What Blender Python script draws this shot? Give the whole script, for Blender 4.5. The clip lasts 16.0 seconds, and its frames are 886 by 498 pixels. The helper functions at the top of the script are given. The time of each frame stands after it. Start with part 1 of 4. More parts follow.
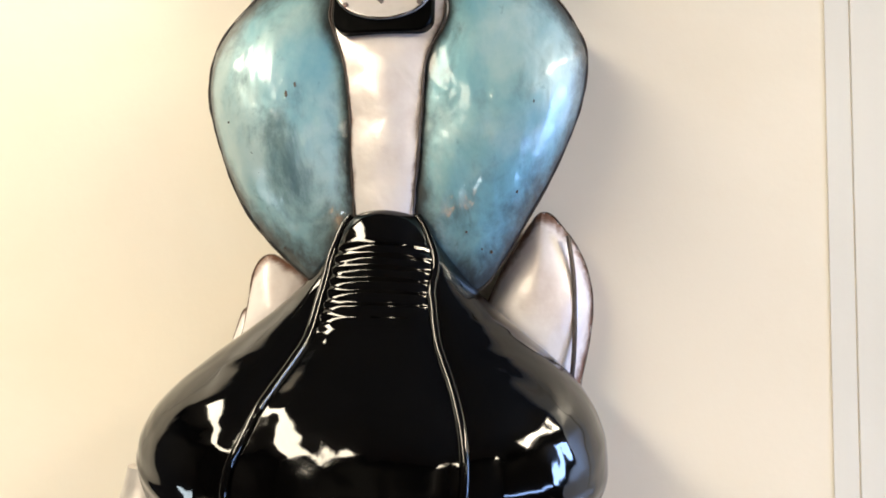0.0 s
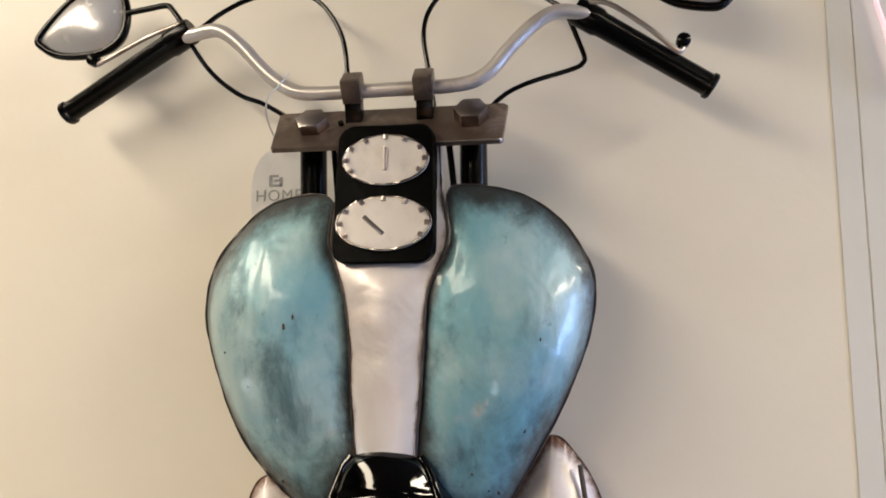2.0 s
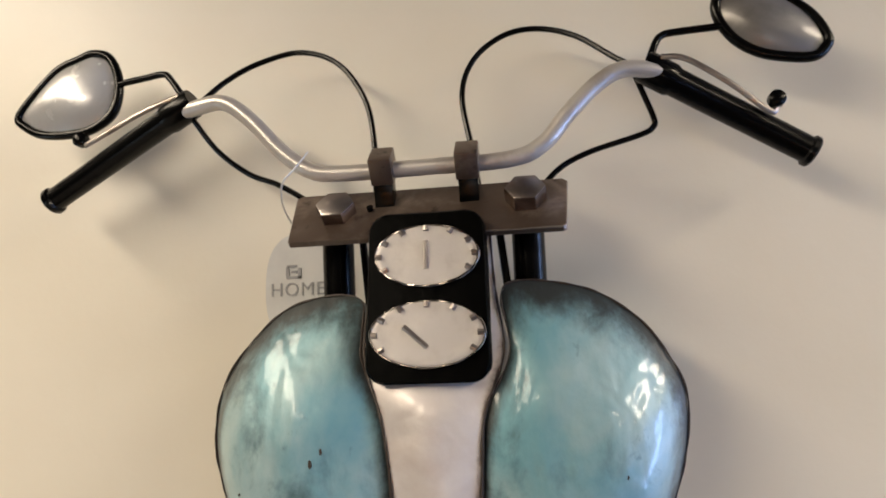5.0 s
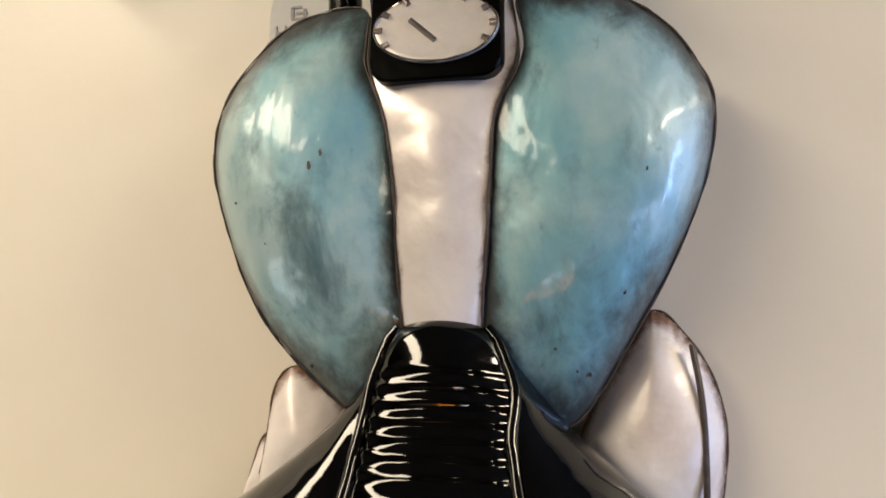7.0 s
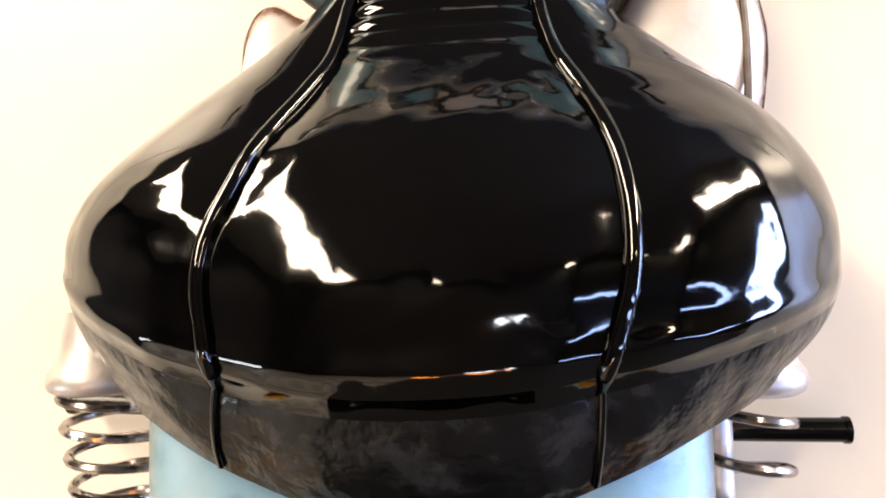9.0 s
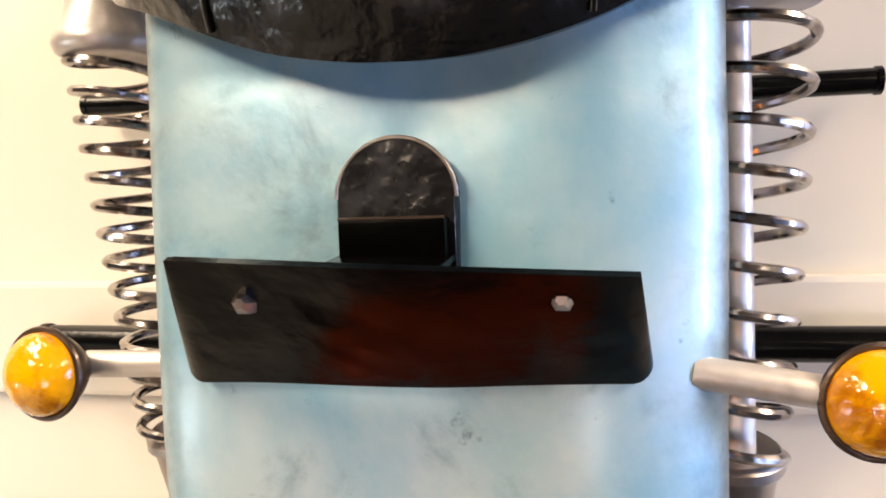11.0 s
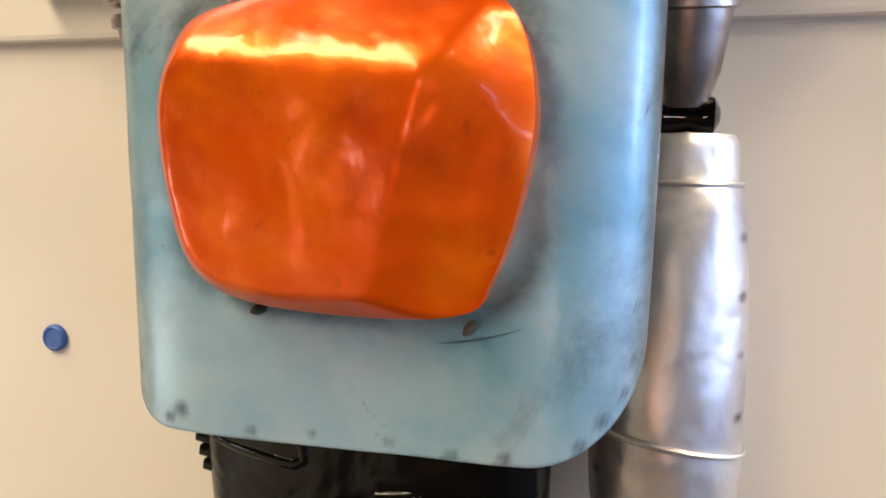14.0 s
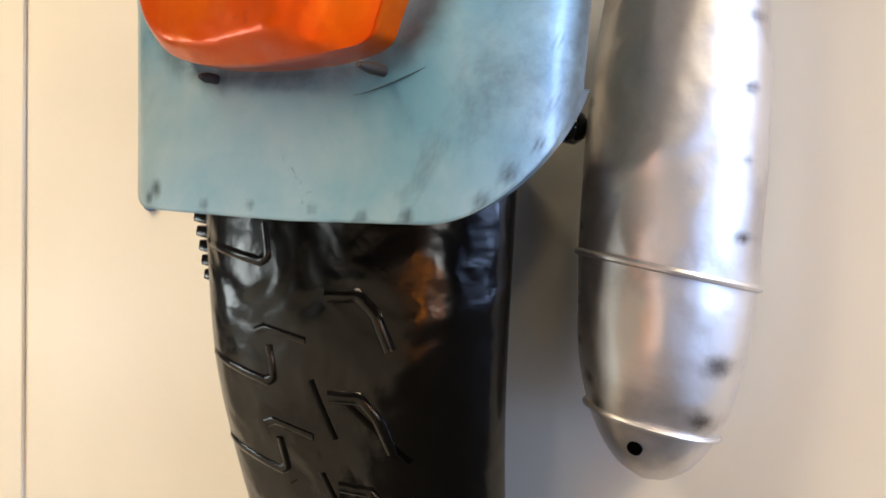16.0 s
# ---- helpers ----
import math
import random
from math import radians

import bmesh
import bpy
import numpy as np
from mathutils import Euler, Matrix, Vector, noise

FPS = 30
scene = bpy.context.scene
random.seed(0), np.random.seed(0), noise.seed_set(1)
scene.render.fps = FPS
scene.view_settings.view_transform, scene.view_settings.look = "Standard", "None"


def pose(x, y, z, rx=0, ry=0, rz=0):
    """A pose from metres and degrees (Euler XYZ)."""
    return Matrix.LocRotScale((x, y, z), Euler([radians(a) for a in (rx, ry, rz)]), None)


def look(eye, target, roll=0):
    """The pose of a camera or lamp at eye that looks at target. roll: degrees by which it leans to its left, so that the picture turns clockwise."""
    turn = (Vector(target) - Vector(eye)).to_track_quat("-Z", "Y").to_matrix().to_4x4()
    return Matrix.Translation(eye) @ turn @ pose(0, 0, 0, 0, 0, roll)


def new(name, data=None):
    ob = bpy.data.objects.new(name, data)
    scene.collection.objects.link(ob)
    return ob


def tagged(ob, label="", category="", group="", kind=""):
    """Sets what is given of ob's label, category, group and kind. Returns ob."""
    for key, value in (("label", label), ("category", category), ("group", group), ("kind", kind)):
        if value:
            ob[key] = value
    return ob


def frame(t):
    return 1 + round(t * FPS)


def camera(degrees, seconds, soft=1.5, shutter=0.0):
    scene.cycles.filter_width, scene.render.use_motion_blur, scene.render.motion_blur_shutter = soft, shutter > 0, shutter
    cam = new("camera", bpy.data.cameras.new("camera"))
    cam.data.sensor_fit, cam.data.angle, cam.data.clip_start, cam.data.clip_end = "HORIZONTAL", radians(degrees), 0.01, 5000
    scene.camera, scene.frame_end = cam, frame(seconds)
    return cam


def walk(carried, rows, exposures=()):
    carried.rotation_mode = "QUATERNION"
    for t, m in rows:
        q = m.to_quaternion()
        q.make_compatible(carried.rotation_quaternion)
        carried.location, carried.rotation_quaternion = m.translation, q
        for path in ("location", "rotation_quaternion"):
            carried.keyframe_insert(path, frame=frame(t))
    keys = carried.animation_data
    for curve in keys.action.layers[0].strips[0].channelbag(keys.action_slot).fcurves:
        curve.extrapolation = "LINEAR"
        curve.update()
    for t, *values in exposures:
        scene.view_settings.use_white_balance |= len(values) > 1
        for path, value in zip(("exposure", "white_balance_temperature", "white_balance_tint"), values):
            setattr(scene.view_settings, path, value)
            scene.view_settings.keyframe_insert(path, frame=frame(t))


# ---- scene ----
cam = camera(62.0, 16.0, 1.8)
PATH = [
    (0, (0.135, -0.663, 1.552), (-0.133, 1.315, 1.676), 0.6),
    (0.5, (0.156, -0.683, 1.595), (-0.154, 1.285, 1.762), 0.7),
    (1, (0.166, -0.723, 1.642), (-0.155, 1.241, 1.845), 0.3),
    (1.5, (0.165, -0.723, 1.673), (-0.15, 1.237, 1.916), -1.0),
    (2, (0.141, -0.652, 1.696), (-0.163, 1.307, 1.954), -0.0),
    (2.5, (0.121, -0.577, 1.744), (-0.212, 1.37, 2.056), -0.3),
    (3, (0.097, -0.573, 1.776), (-0.227, 1.369, 2.131), -0.9),
    (3.2, (0.093, -0.577, 1.769), (-0.215, 1.367, 2.131), -1.0),
    (5.3, (0.1, -0.562, 1.762), (-0.23, 1.385, 2.089), -1.8),
    (5.5, (0.098, -0.554, 1.749), (-0.232, 1.393, 2.067), -1.4),
    (6, (0.088, -0.544, 1.705), (-0.282, 1.407, 1.944), -0.1),
    (6.5, (0.096, -0.535, 1.655), (-0.267, 1.417, 1.893), 0.3),
    (7, (0.098, -0.518, 1.619), (-0.3, 1.433, 1.804), -0.2),
    (7.5, (0.082, -0.493, 1.575), (-0.307, 1.466, 1.690), -0.8),
    (8, (0.084, -0.479, 1.537), (-0.281, 1.486, 1.616), -1.3),
    (8.5, (0.055, -0.463, 1.496), (-0.205, 1.520, 1.534), -1.8),
    (9, (0.060, -0.450, 1.420), (-0.243, 1.522, 1.508), -1.3),
    (9.5, (0.074, -0.440, 1.397), (-0.274, 1.530, 1.393), -1.5),
    (10, (0.073, -0.437, 1.368), (-0.328, 1.520, 1.303), -0.9),
    (10.2, (0.075, -0.436, 1.345), (-0.330, 1.522, 1.305), -0.9),
    (12.3, (0.072, -0.438, 1.211), (-0.378, 1.499, 0.996), -2.7),
    (12.5, (0.073, -0.438, 1.2), (-0.366, 1.502, 0.988), -2.5),
    (13, (0.081, -0.446, 1.155), (-0.373, 1.492, 0.953), -1.2),
    (13.5, (0.1, -0.443, 1.118), (-0.371, 1.492, 0.940), -0.1),
    (14, (0.109, -0.443, 1.073), (-0.372, 1.486, 0.869), 0.9),
    (14.5, (0.118, -0.459, 1.039), (-0.463, 1.445, 0.857), 2.2),
    (15, (0.132, -0.451, 0.987), (-0.574, 1.412, 0.825), 3.6),
    (15.5, (0.172, -0.423, 0.962), (-0.703, 1.368, 0.800), 3.6),
    (16, (0.2205, -0.381, 0.967), (-0.824, 1.316, 0.813), 2.8),
]
EXPOSURES = [(0, 0.86, 6450, 9), (0.5, 0.76, 6470, 10), (1.0, 0.48, 6480, 11), (3.0, 0.26, 6500, 12), (5.5, 0.19, 6600, 12), (7.0, 0.34, 6700, 11), (8.0, 0.88, 6650, 13), (9.0, 1.48, 6850, 17),
             (9.5, 1.46, 7100, 18), (10.2, 1.42, 7050, 18), (12.5, 0.76, 7300, 15), (14.0, 0.67, 7300, 14), (15.0, 0.93, 7250, 12), (16, 0.86, 7150, 12)]
walk(cam, [(t, look(eye, target, roll)) for t, eye, target, roll in PATH],
     EXPOSURES)


# ---- light ----
world = bpy.data.worlds.new("world")
scene.world = world
world.use_nodes = True
world.node_tree.nodes["Background"].inputs[0].default_value = (0.75, 0.85, 1.0, 1)
world.node_tree.nodes["Background"].inputs[1].default_value = 0.4


def area(name, where, target, size, watts, colour, shape="DISK", size_y=None):
    data = bpy.data.lights.new(name, "AREA")
    data.shape, data.size, data.energy, data.color = shape, size, watts, colour
    if size_y:
        data.size_y = size_y
    ob = new(name, data)
    ob.matrix_world = look(where, target)
    return ob


WARM = (1.0, 0.865, 0.655)
DAY = (0.35, 0.54, 1.0)
STRIPS = [(-1.18, -1.90, 3.1, 0.50, 78), (1.85, -0.92, 1.3, 0.36, 50), (1.90, -3.55, 0.8, 0.32, 16)]
for x, y, long, wide, watts in STRIPS:
    area("strip_light", (x, y, 2.62), (x, y + 0.001, 0), wide, watts, WARM, "RECTANGLE", long)
area("window_light", (2.73, -2.35, 0.60), (0.0, -2.35, 0.60), 3.0, 16, DAY, "RECTANGLE", 0.14)
area("window_light", (2.73, -0.50, 1.50), (0.0, -0.50, 1.50), 0.36, 35, DAY, "RECTANGLE", 1.5)
area("window_light", (0.36, -4.18, 0.24), (0.36, 0.0, 0.24), 0.60, 5.0, (0.80, 0.93, 1.0), "RECTANGLE", 0.16)
area("window_light", (-2.58, -1.6, 0.36), (0.0, -1.6, 0.36), 1.1, 6.0, (0.80, 0.94, 1.0), "RECTANGLE", 0.30)


# ---- materials ----
def mat(name, base, rough=0.5, metal=0.0, second=None, scale=8.0, mix=(0.4, 0.7), bump=0.0, bump_scale=60.0,
        coat=0.0, rough_var=0.0, patina=None, stretch=(1, 1, 1), spec=0.5, fine=None, dents=None, smudge=None, coat_rough=0.06):
    """A procedural surface: two colours blended by noise, finer speckle, an optional worn or darkened rim, and relief.
    """
    m = bpy.data.materials.new(name)
    m.use_nodes = True
    nt = m.node_tree
    nodes, links = nt.nodes, nt.links
    b = nodes["Principled BSDF"]
    b.inputs["Roughness"].default_value = rough
    b.inputs["Metallic"].default_value = metal
    b.inputs["Coat Weight"].default_value = coat
    b.inputs["Coat Roughness"].default_value = coat_rough
    b.inputs["Specular IOR Level"].default_value = spec
    geo = nodes.new("ShaderNodeNewGeometry")
    mapping = nodes.new("ShaderNodeMapping")
    mapping.inputs["Scale"].default_value = stretch
    links.new(geo.outputs["Position"], mapping.inputs["Vector"])

    def noise_node(sc, detail=6.0, rough_=0.6, distort=0.3):
        n = nodes.new("ShaderNodeTexNoise")
        n.inputs["Scale"].default_value = sc
        n.inputs["Detail"].default_value = detail
        n.inputs["Roughness"].default_value = rough_
        n.inputs["Distortion"].default_value = distort
        links.new(mapping.outputs["Vector"], n.inputs["Vector"])
        return n.outputs["Fac"]

    def ramp(fac, lo, hi):
        r = nodes.new("ShaderNodeMapRange")
        r.interpolation_type = "SMOOTHSTEP"
        r.inputs["From Min"].default_value, r.inputs["From Max"].default_value = lo, hi
        links.new(fac, r.inputs["Value"])
        return r.outputs["Result"]

    def blend(fac, a, c):
        x = nodes.new("ShaderNodeMix")
        x.data_type = "RGBA"
        links.new(fac, x.inputs["Factor"])
        for sock, v in ((x.inputs["A"], a), (x.inputs["B"], c)):
            if isinstance(v, tuple):
                sock.default_value = (*v, 1)
            else:
                links.new(v, sock)
        return x.outputs["Result"]

    colour = base
    if second:
        colour = blend(ramp(noise_node(scale), *mix), base, second)
    if fine:
        fine_colour, fine_scale, lo, hi = fine
        colour = blend(ramp(noise_node(fine_scale, 4.0, 0.7), lo, hi), colour, fine_colour)
    if smudge:
        smudge_colour, smudge_scale, lo, hi = smudge
        colour = blend(ramp(noise_node(smudge_scale, 8.0, 0.65, 0.4), lo, hi), colour, smudge_colour)
    if patina:
        rim_colour, lo, hi = patina
        att = nodes.new("ShaderNodeAttribute")
        att.attribute_name = "rim"
        add = nodes.new("ShaderNodeMath")
        add.operation = "MULTIPLY_ADD"
        links.new(noise_node(34.0, 5.0, 0.7), add.inputs[0])
        add.inputs[1].default_value = 0.8
        links.new(att.outputs["Fac"], add.inputs[2])
        colour = blend(ramp(add.outputs[0], lo + 0.17, hi + 0.17), colour, rim_colour)
    if isinstance(colour, tuple):
        b.inputs["Base Color"].default_value = (*colour, 1)
    else:
        links.new(colour, b.inputs["Base Color"])
    if rough_var:
        r = nodes.new("ShaderNodeMapRange")
        r.inputs["To Min"].default_value = max(0.02, rough - rough_var)
        r.inputs["To Max"].default_value = rough + rough_var
        links.new(noise_node(scale * 2.5), r.inputs["Value"])
        links.new(r.outputs["Result"], b.inputs["Roughness"])
    if bump:
        bn = nodes.new("ShaderNodeBump")
        bn.inputs["Strength"].default_value = 1.0
        bn.inputs["Distance"].default_value = bump
        links.new(noise_node(bump_scale, 3.0, 0.5, 0.0), bn.inputs["Height"])
        if dents:
            big = nodes.new("ShaderNodeBump")
            big.inputs["Distance"].default_value = dents[0]
            links.new(noise_node(dents[1], 2.0, 0.5, 0.4), big.inputs["Height"])
            links.new(big.outputs["Normal"], bn.inputs["Normal"])
        links.new(bn.outputs["Normal"], b.inputs["Normal"])
        if coat:
            links.new(bn.outputs["Normal"], b.inputs["Coat Normal"])
    return m


ENAMEL = mat("turquoise_enamel", (0.145, 0.335, 0.405), 0.46, 0.18, (0.37, 0.50, 0.52), 7.5, (0.36, 0.66), 0.0005, 85, 0.40, 0.08,
             ((0.030, 0.036, 0.038), 0.66, 1.20), fine=((0.07, 0.135, 0.155), 40, 0.60, 0.80), dents=(0.0034, 26),
             smudge=((0.070, 0.140, 0.165), 17, 0.48, 0.72), stretch=(1.2, 1.2, 0.75))
# The rim colour darkens the sides, the hem and a ring round the tail light.
FENDER = mat("satin_turquoise_enamel", (0.110, 0.320, 0.455), 0.42, 0.3, (0.40, 0.52, 0.565), 6, (0.30, 0.70), 0.0003, 90, 0.45, 0.08,
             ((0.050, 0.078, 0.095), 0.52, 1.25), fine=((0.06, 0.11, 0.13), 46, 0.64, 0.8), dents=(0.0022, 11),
             smudge=((0.09, 0.165, 0.20), 12, 0.54, 0.76), coat_rough=0.22)
SILVER = mat("hammered_silver", (0.70, 0.655, 0.635), 0.34, 0.2, (0.58, 0.51, 0.49), 16, (0.42, 0.72), 0.0005, 70, 0.25, 0.08,
             ((0.10, 0.05, 0.035), 0.92, 1.25), dents=(0.002, 26))
POD = mat("burnt_edge_silver", (0.74, 0.69, 0.675), 0.40, 0.05, (0.58, 0.51, 0.49), 16, (0.42, 0.72), 0.0005, 70, 0.25, 0.08,
          ((0.15, 0.070, 0.042), 0.86, 1.22), dents=(0.002, 26))
DIAL = mat("pressed_dial_silver", (0.55, 0.515, 0.49), 0.36, 0.3, (0.48, 0.445, 0.42), 60, (0.45, 0.75), 0.0004, 90, 0.1, 0.06)
SEAM = mat("burnt_seam", (0.055, 0.042, 0.036), 0.45, 0.4, (0.10, 0.085, 0.08), 60, (0.5, 0.75), 0.0005, 120)
STEEL = mat("raw_steel", (0.42, 0.38, 0.36), 0.36, 1.0, (0.22, 0.18, 0.165), 22, (0.35, 0.7), 0.0003, 120, 0.0, 0.1)
DARK_STEEL = mat("burnt_steel", (0.15, 0.110, 0.088), 0.42, 0.8, (0.33, 0.265, 0.225), 26, (0.46, 0.76), 0.0004, 90, 0.2, 0.12,
                 fine=((0.05, 0.04, 0.035), 60, 0.58, 0.75))
BROWN = mat("dark_brown_metal", (0.075, 0.05, 0.038), 0.36, 0.8, (0.19, 0.14, 0.11), 30, (0.46, 0.74), 0.0004, 90, 0.2, 0.12)
TUBE = mat("brushed_tube", (0.60, 0.565, 0.54), 0.38, 0.6, (0.42, 0.375, 0.35), 26, (0.45, 0.7), 0.0002, 200, 0.0, 0.08)
COIL = mat("spring_wire", (0.46, 0.42, 0.40), 0.2, 1.0, (0.14, 0.11, 0.10), 40, (0.4, 0.7), 0.0, 1, 0.0, 0.05)
GLOSS = mat("black_gloss_lacquer", (0.0004, 0.0004, 0.0004), 0.07, 0.0, None, 8, bump=0.0002, bump_scale=60, spec=0.56, dents=(0.0042, 17))
SCUFF = mat("scuffed_black_lacquer", (0.004, 0.004, 0.0042), 0.24, 0.0, (0.026, 0.026, 0.028), 34, (0.50, 0.72), 0.0024, 60, 0.0, 0.12, spec=0.30, dents=(0.004, 20))
SATIN = mat("black_satin_paint", (0.0006, 0.0006, 0.0006), 0.24, 0.0, (0.004, 0.0037, 0.0034), 60, (0.6, 0.8), 0.0003, 150, 0.0, 0.06, spec=0.2)
PANEL = mat("black_gauge_paint", (0.0004, 0.0004, 0.0004), 0.3, 0.0, (0.002, 0.0018, 0.0016), 50, (0.55, 0.8), 0.0004, 90, 0.0, spec=0.05)
PLATE = mat("glossy_black_plate", (0.0008, 0.0008, 0.0008), 0.2, 0.0, (0.003, 0.0028, 0.0028), 26, (0.5, 0.75), 0.0006, 60, 0.0, 0.08, spec=0.06, dents=(0.003, 14))
ORANGE = mat("orange_lacquer", (0.78, 0.088, 0.001), 0.34, 0.45, (0.88, 0.150, 0.002), 20, (0.38, 0.68), 0.0006, 70, 0.34, 0.1,
             fine=((0.42, 0.035, 0.002), 38, 0.58, 0.78), dents=(0.0026, 24), smudge=((0.54, 0.052, 0.001), 16, 0.46, 0.72), spec=0.3, coat_rough=0.12)
AMBER = mat("amber_plastic", (0.74, 0.33, 0.003), 0.1, 0.0, (0.32, 0.09, 0.001), 46, (0.44, 0.66), 0.0016, 120, 0.4, spec=0.5)
TYRE = mat("black_tyre_metal", (0.0010, 0.0009, 0.0008), 0.2, 0.0, (0.002, 0.0018, 0.0016), 20, (0.45, 0.75), 0.0006, 60, 0.0, 0.10, spec=0.36, dents=(0.0036, 22))
MUFFLER = mat("welded_silver_steel", (0.70, 0.68, 0.665), 0.41, 0.90, (0.48, 0.46, 0.45), 22, (0.42, 0.74), 0.0006, 60, 0.0, 0.08,
              ((0.07, 0.056, 0.048), 0.75, 1.35), dents=(0.0042, 22))
GLASS = mat("mirror_steel", (0.54, 0.54, 0.55), 0.26, 0.35, (0.44, 0.435, 0.435), 24, (0.42, 0.72), 0.0008, 40, 0.2, 0.06,
            ((0.08, 0.07, 0.065), 1.0, 1.3))
# Darker, rougher copy of mirror_steel, for the right mirror only.
DARK_GLASS = mat("dark_mirror_steel", (0.26, 0.25, 0.245), 0.35, 0.5, (0.17, 0.16, 0.155), 24, (0.42, 0.72), 0.0008, 40, 0.1, 0.06,
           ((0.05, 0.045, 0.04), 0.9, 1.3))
WALL = mat("cream_wall_paint", (0.76, 0.715, 0.625), 0.42, 0.0, (0.725, 0.675, 0.575), 3.2, (0.35, 0.7), 0.0004, 55, 0.0, 0.06)
# Wall paint made cooler: daylight from the right is put into this colour.
DAYLIT_BOARD = mat("daylit_board_paint", (0.66, 0.66, 0.635), 0.36, 0.0, (0.63, 0.625, 0.59), 3.0, (0.35, 0.7), 0.0004, 55, 0.0, 0.06)
PAPER = mat("pale_card", (0.62, 0.62, 0.61), 0.6, 0.0, (0.56, 0.56, 0.56), 30)
INK = mat("grey_ink", (0.30, 0.30, 0.31), 0.6)
CORD = mat("clear_cord", (0.7, 0.7, 0.68), 0.25, 0.0)
BLUE = mat("blue_plastic", (0.05, 0.13, 0.42), 0.4, 0.0, (0.035, 0.1, 0.35), 90)
PINK = mat("pink_light_tube", (0.85, 0.55, 0.58), 0.4)
PINK.node_tree.nodes["Principled BSDF"].inputs["Emission Color"].default_value = (1.0, 0.70, 0.75, 1)
PINK.node_tree.nodes["Principled BSDF"].inputs["Emission Strength"].default_value = 0.5
ROOM = mat("dark_shop_wall", (0.006, 0.004, 0.003), 0.6, 0.0, (0.022, 0.013, 0.008), 1.5, (0.52, 0.75))
PLANK = mat("pale_stone_floor", (0.40, 0.375, 0.335), 0.5, 0.0, (0.17, 0.16, 0.145), 3.2, (0.40, 0.62))
# For an added sheet on the floor that the black lacquer reflects.
DARK_SHEET = mat("dark_reflection_sheet", (0.012, 0.011, 0.01), 0.8, 0.0, (0.02, 0.018, 0.016), 6.0)
CEIL = mat("plain_ceiling", (0.13, 0.11, 0.09), 0.8, 0.0, (0.10, 0.085, 0.07), 2.0)
WORN = mat("worn_enamel", (0.06, 0.12, 0.14), 0.4, 0.2, (0.05, 0.075, 0.085), 60, (0.4, 0.7), 0.0004, 150)


# ---- mesh helpers ----
V = Vector
WORLD = {}


def part(name, bm, material, parent=None, label="", smooth=True):
    """Links a bmesh, made in world places, as one mesh object under parent, with its origin at its middle."""
    bmesh.ops.recalc_face_normals(bm, faces=bm.faces)
    mid = sum((v.co for v in bm.verts), V()) / max(1, len(bm.verts))
    for v in bm.verts:
        v.co -= mid
    data = bpy.data.meshes.new(name)
    bm.to_mesh(data)
    bm.free()
    for f in data.polygons:
        f.use_smooth = smooth
    data.materials.append(material)
    if smooth:
        data.set_sharp_from_angle(angle=radians(42))
    ob = new(name, data)
    m = Matrix.Translation(mid)
    WORLD[ob] = m
    ob.matrix_basis = m
    if parent is not None:
        ob.parent = parent
        ob.matrix_parent_inverse = WORLD[parent].inverted()
    if label:
        tagged(ob, label)
    return ob


def thing(name, where, label, category, **more):
    ob = new(name)
    ob.location = where
    ob.empty_display_size = 0.05
    WORLD[ob] = Matrix.Translation(where)
    return tagged(ob, label, category, **more)


def smooth_line(points, per=8, closed=False):
    """A Catmull-Rom line through a few points."""
    pts = [V(p) for p in points]
    n, out = len(pts), []
    for i in range(n if closed else n - 1):
        if closed:
            a, b, c, d = (pts[(i + k) % n] for k in (-1, 0, 1, 2))
        else:
            b, c = pts[i], pts[i + 1]
            a = pts[i - 1] if i else b * 2 - c
            d = pts[i + 2] if i + 2 < n else c * 2 - b
        for k in range(per):
            t = k / per
            out.append(0.5 * (2 * b + (c - a) * t + (2 * a - 5 * b + 4 * c - d) * t * t + (3 * b - a - 3 * c + d) * t ** 3))
    if not closed:
        out.append(pts[-1])
    return out


def skin(bm, rings, closed=True, cap_a=False, cap_b=False):
    """Faces between rings of equal length."""
    rows = [[bm.verts.new(p) for p in ring] for ring in rings]
    n = len(rows[0])
    for a, b in zip(rows, rows[1:]):
        for i in range(n if closed else n - 1):
            j = (i + 1) % n
            bm.faces.new((a[i], a[j], b[j], b[i]))
    if cap_a:
        bm.faces.new(rows[0])
    if cap_b:
        bm.faces.new(rows[-1])
    return rows


def tube(bm, line, radius, seg=12, caps=True, flat=1.0):
    """A round bar along a line; radius: one number, or a function of 0..1 along it."""
    pts = [V(p) for p in line]
    ahead = (pts[1] - pts[0]).normalized()
    side = ahead.cross(V((0, 1, 0)))
    if side.length < 0.1:
        side = ahead.cross(V((0, 0, 1)))
    side.normalize()
    rings = []
    for i, p in enumerate(pts):
        d = (pts[min(i + 1, len(pts) - 1)] - pts[max(i - 1, 0)]).normalized()
        side = (side - d * side.dot(d)).normalized()
        up = d.cross(side)
        r = radius(i / (len(pts) - 1)) if callable(radius) else radius
        rings.append([p + side * (r * math.cos(a)) + up * (r * flat * math.sin(a)) for a in (2 * math.pi * k / seg for k in range(seg))])
    skin(bm, rings, True, caps, caps)
    return bm


def bar(line, radius, seg=12, caps=True, flat=1.0):
    return tube(bmesh.new(), line, radius, seg, caps, flat)


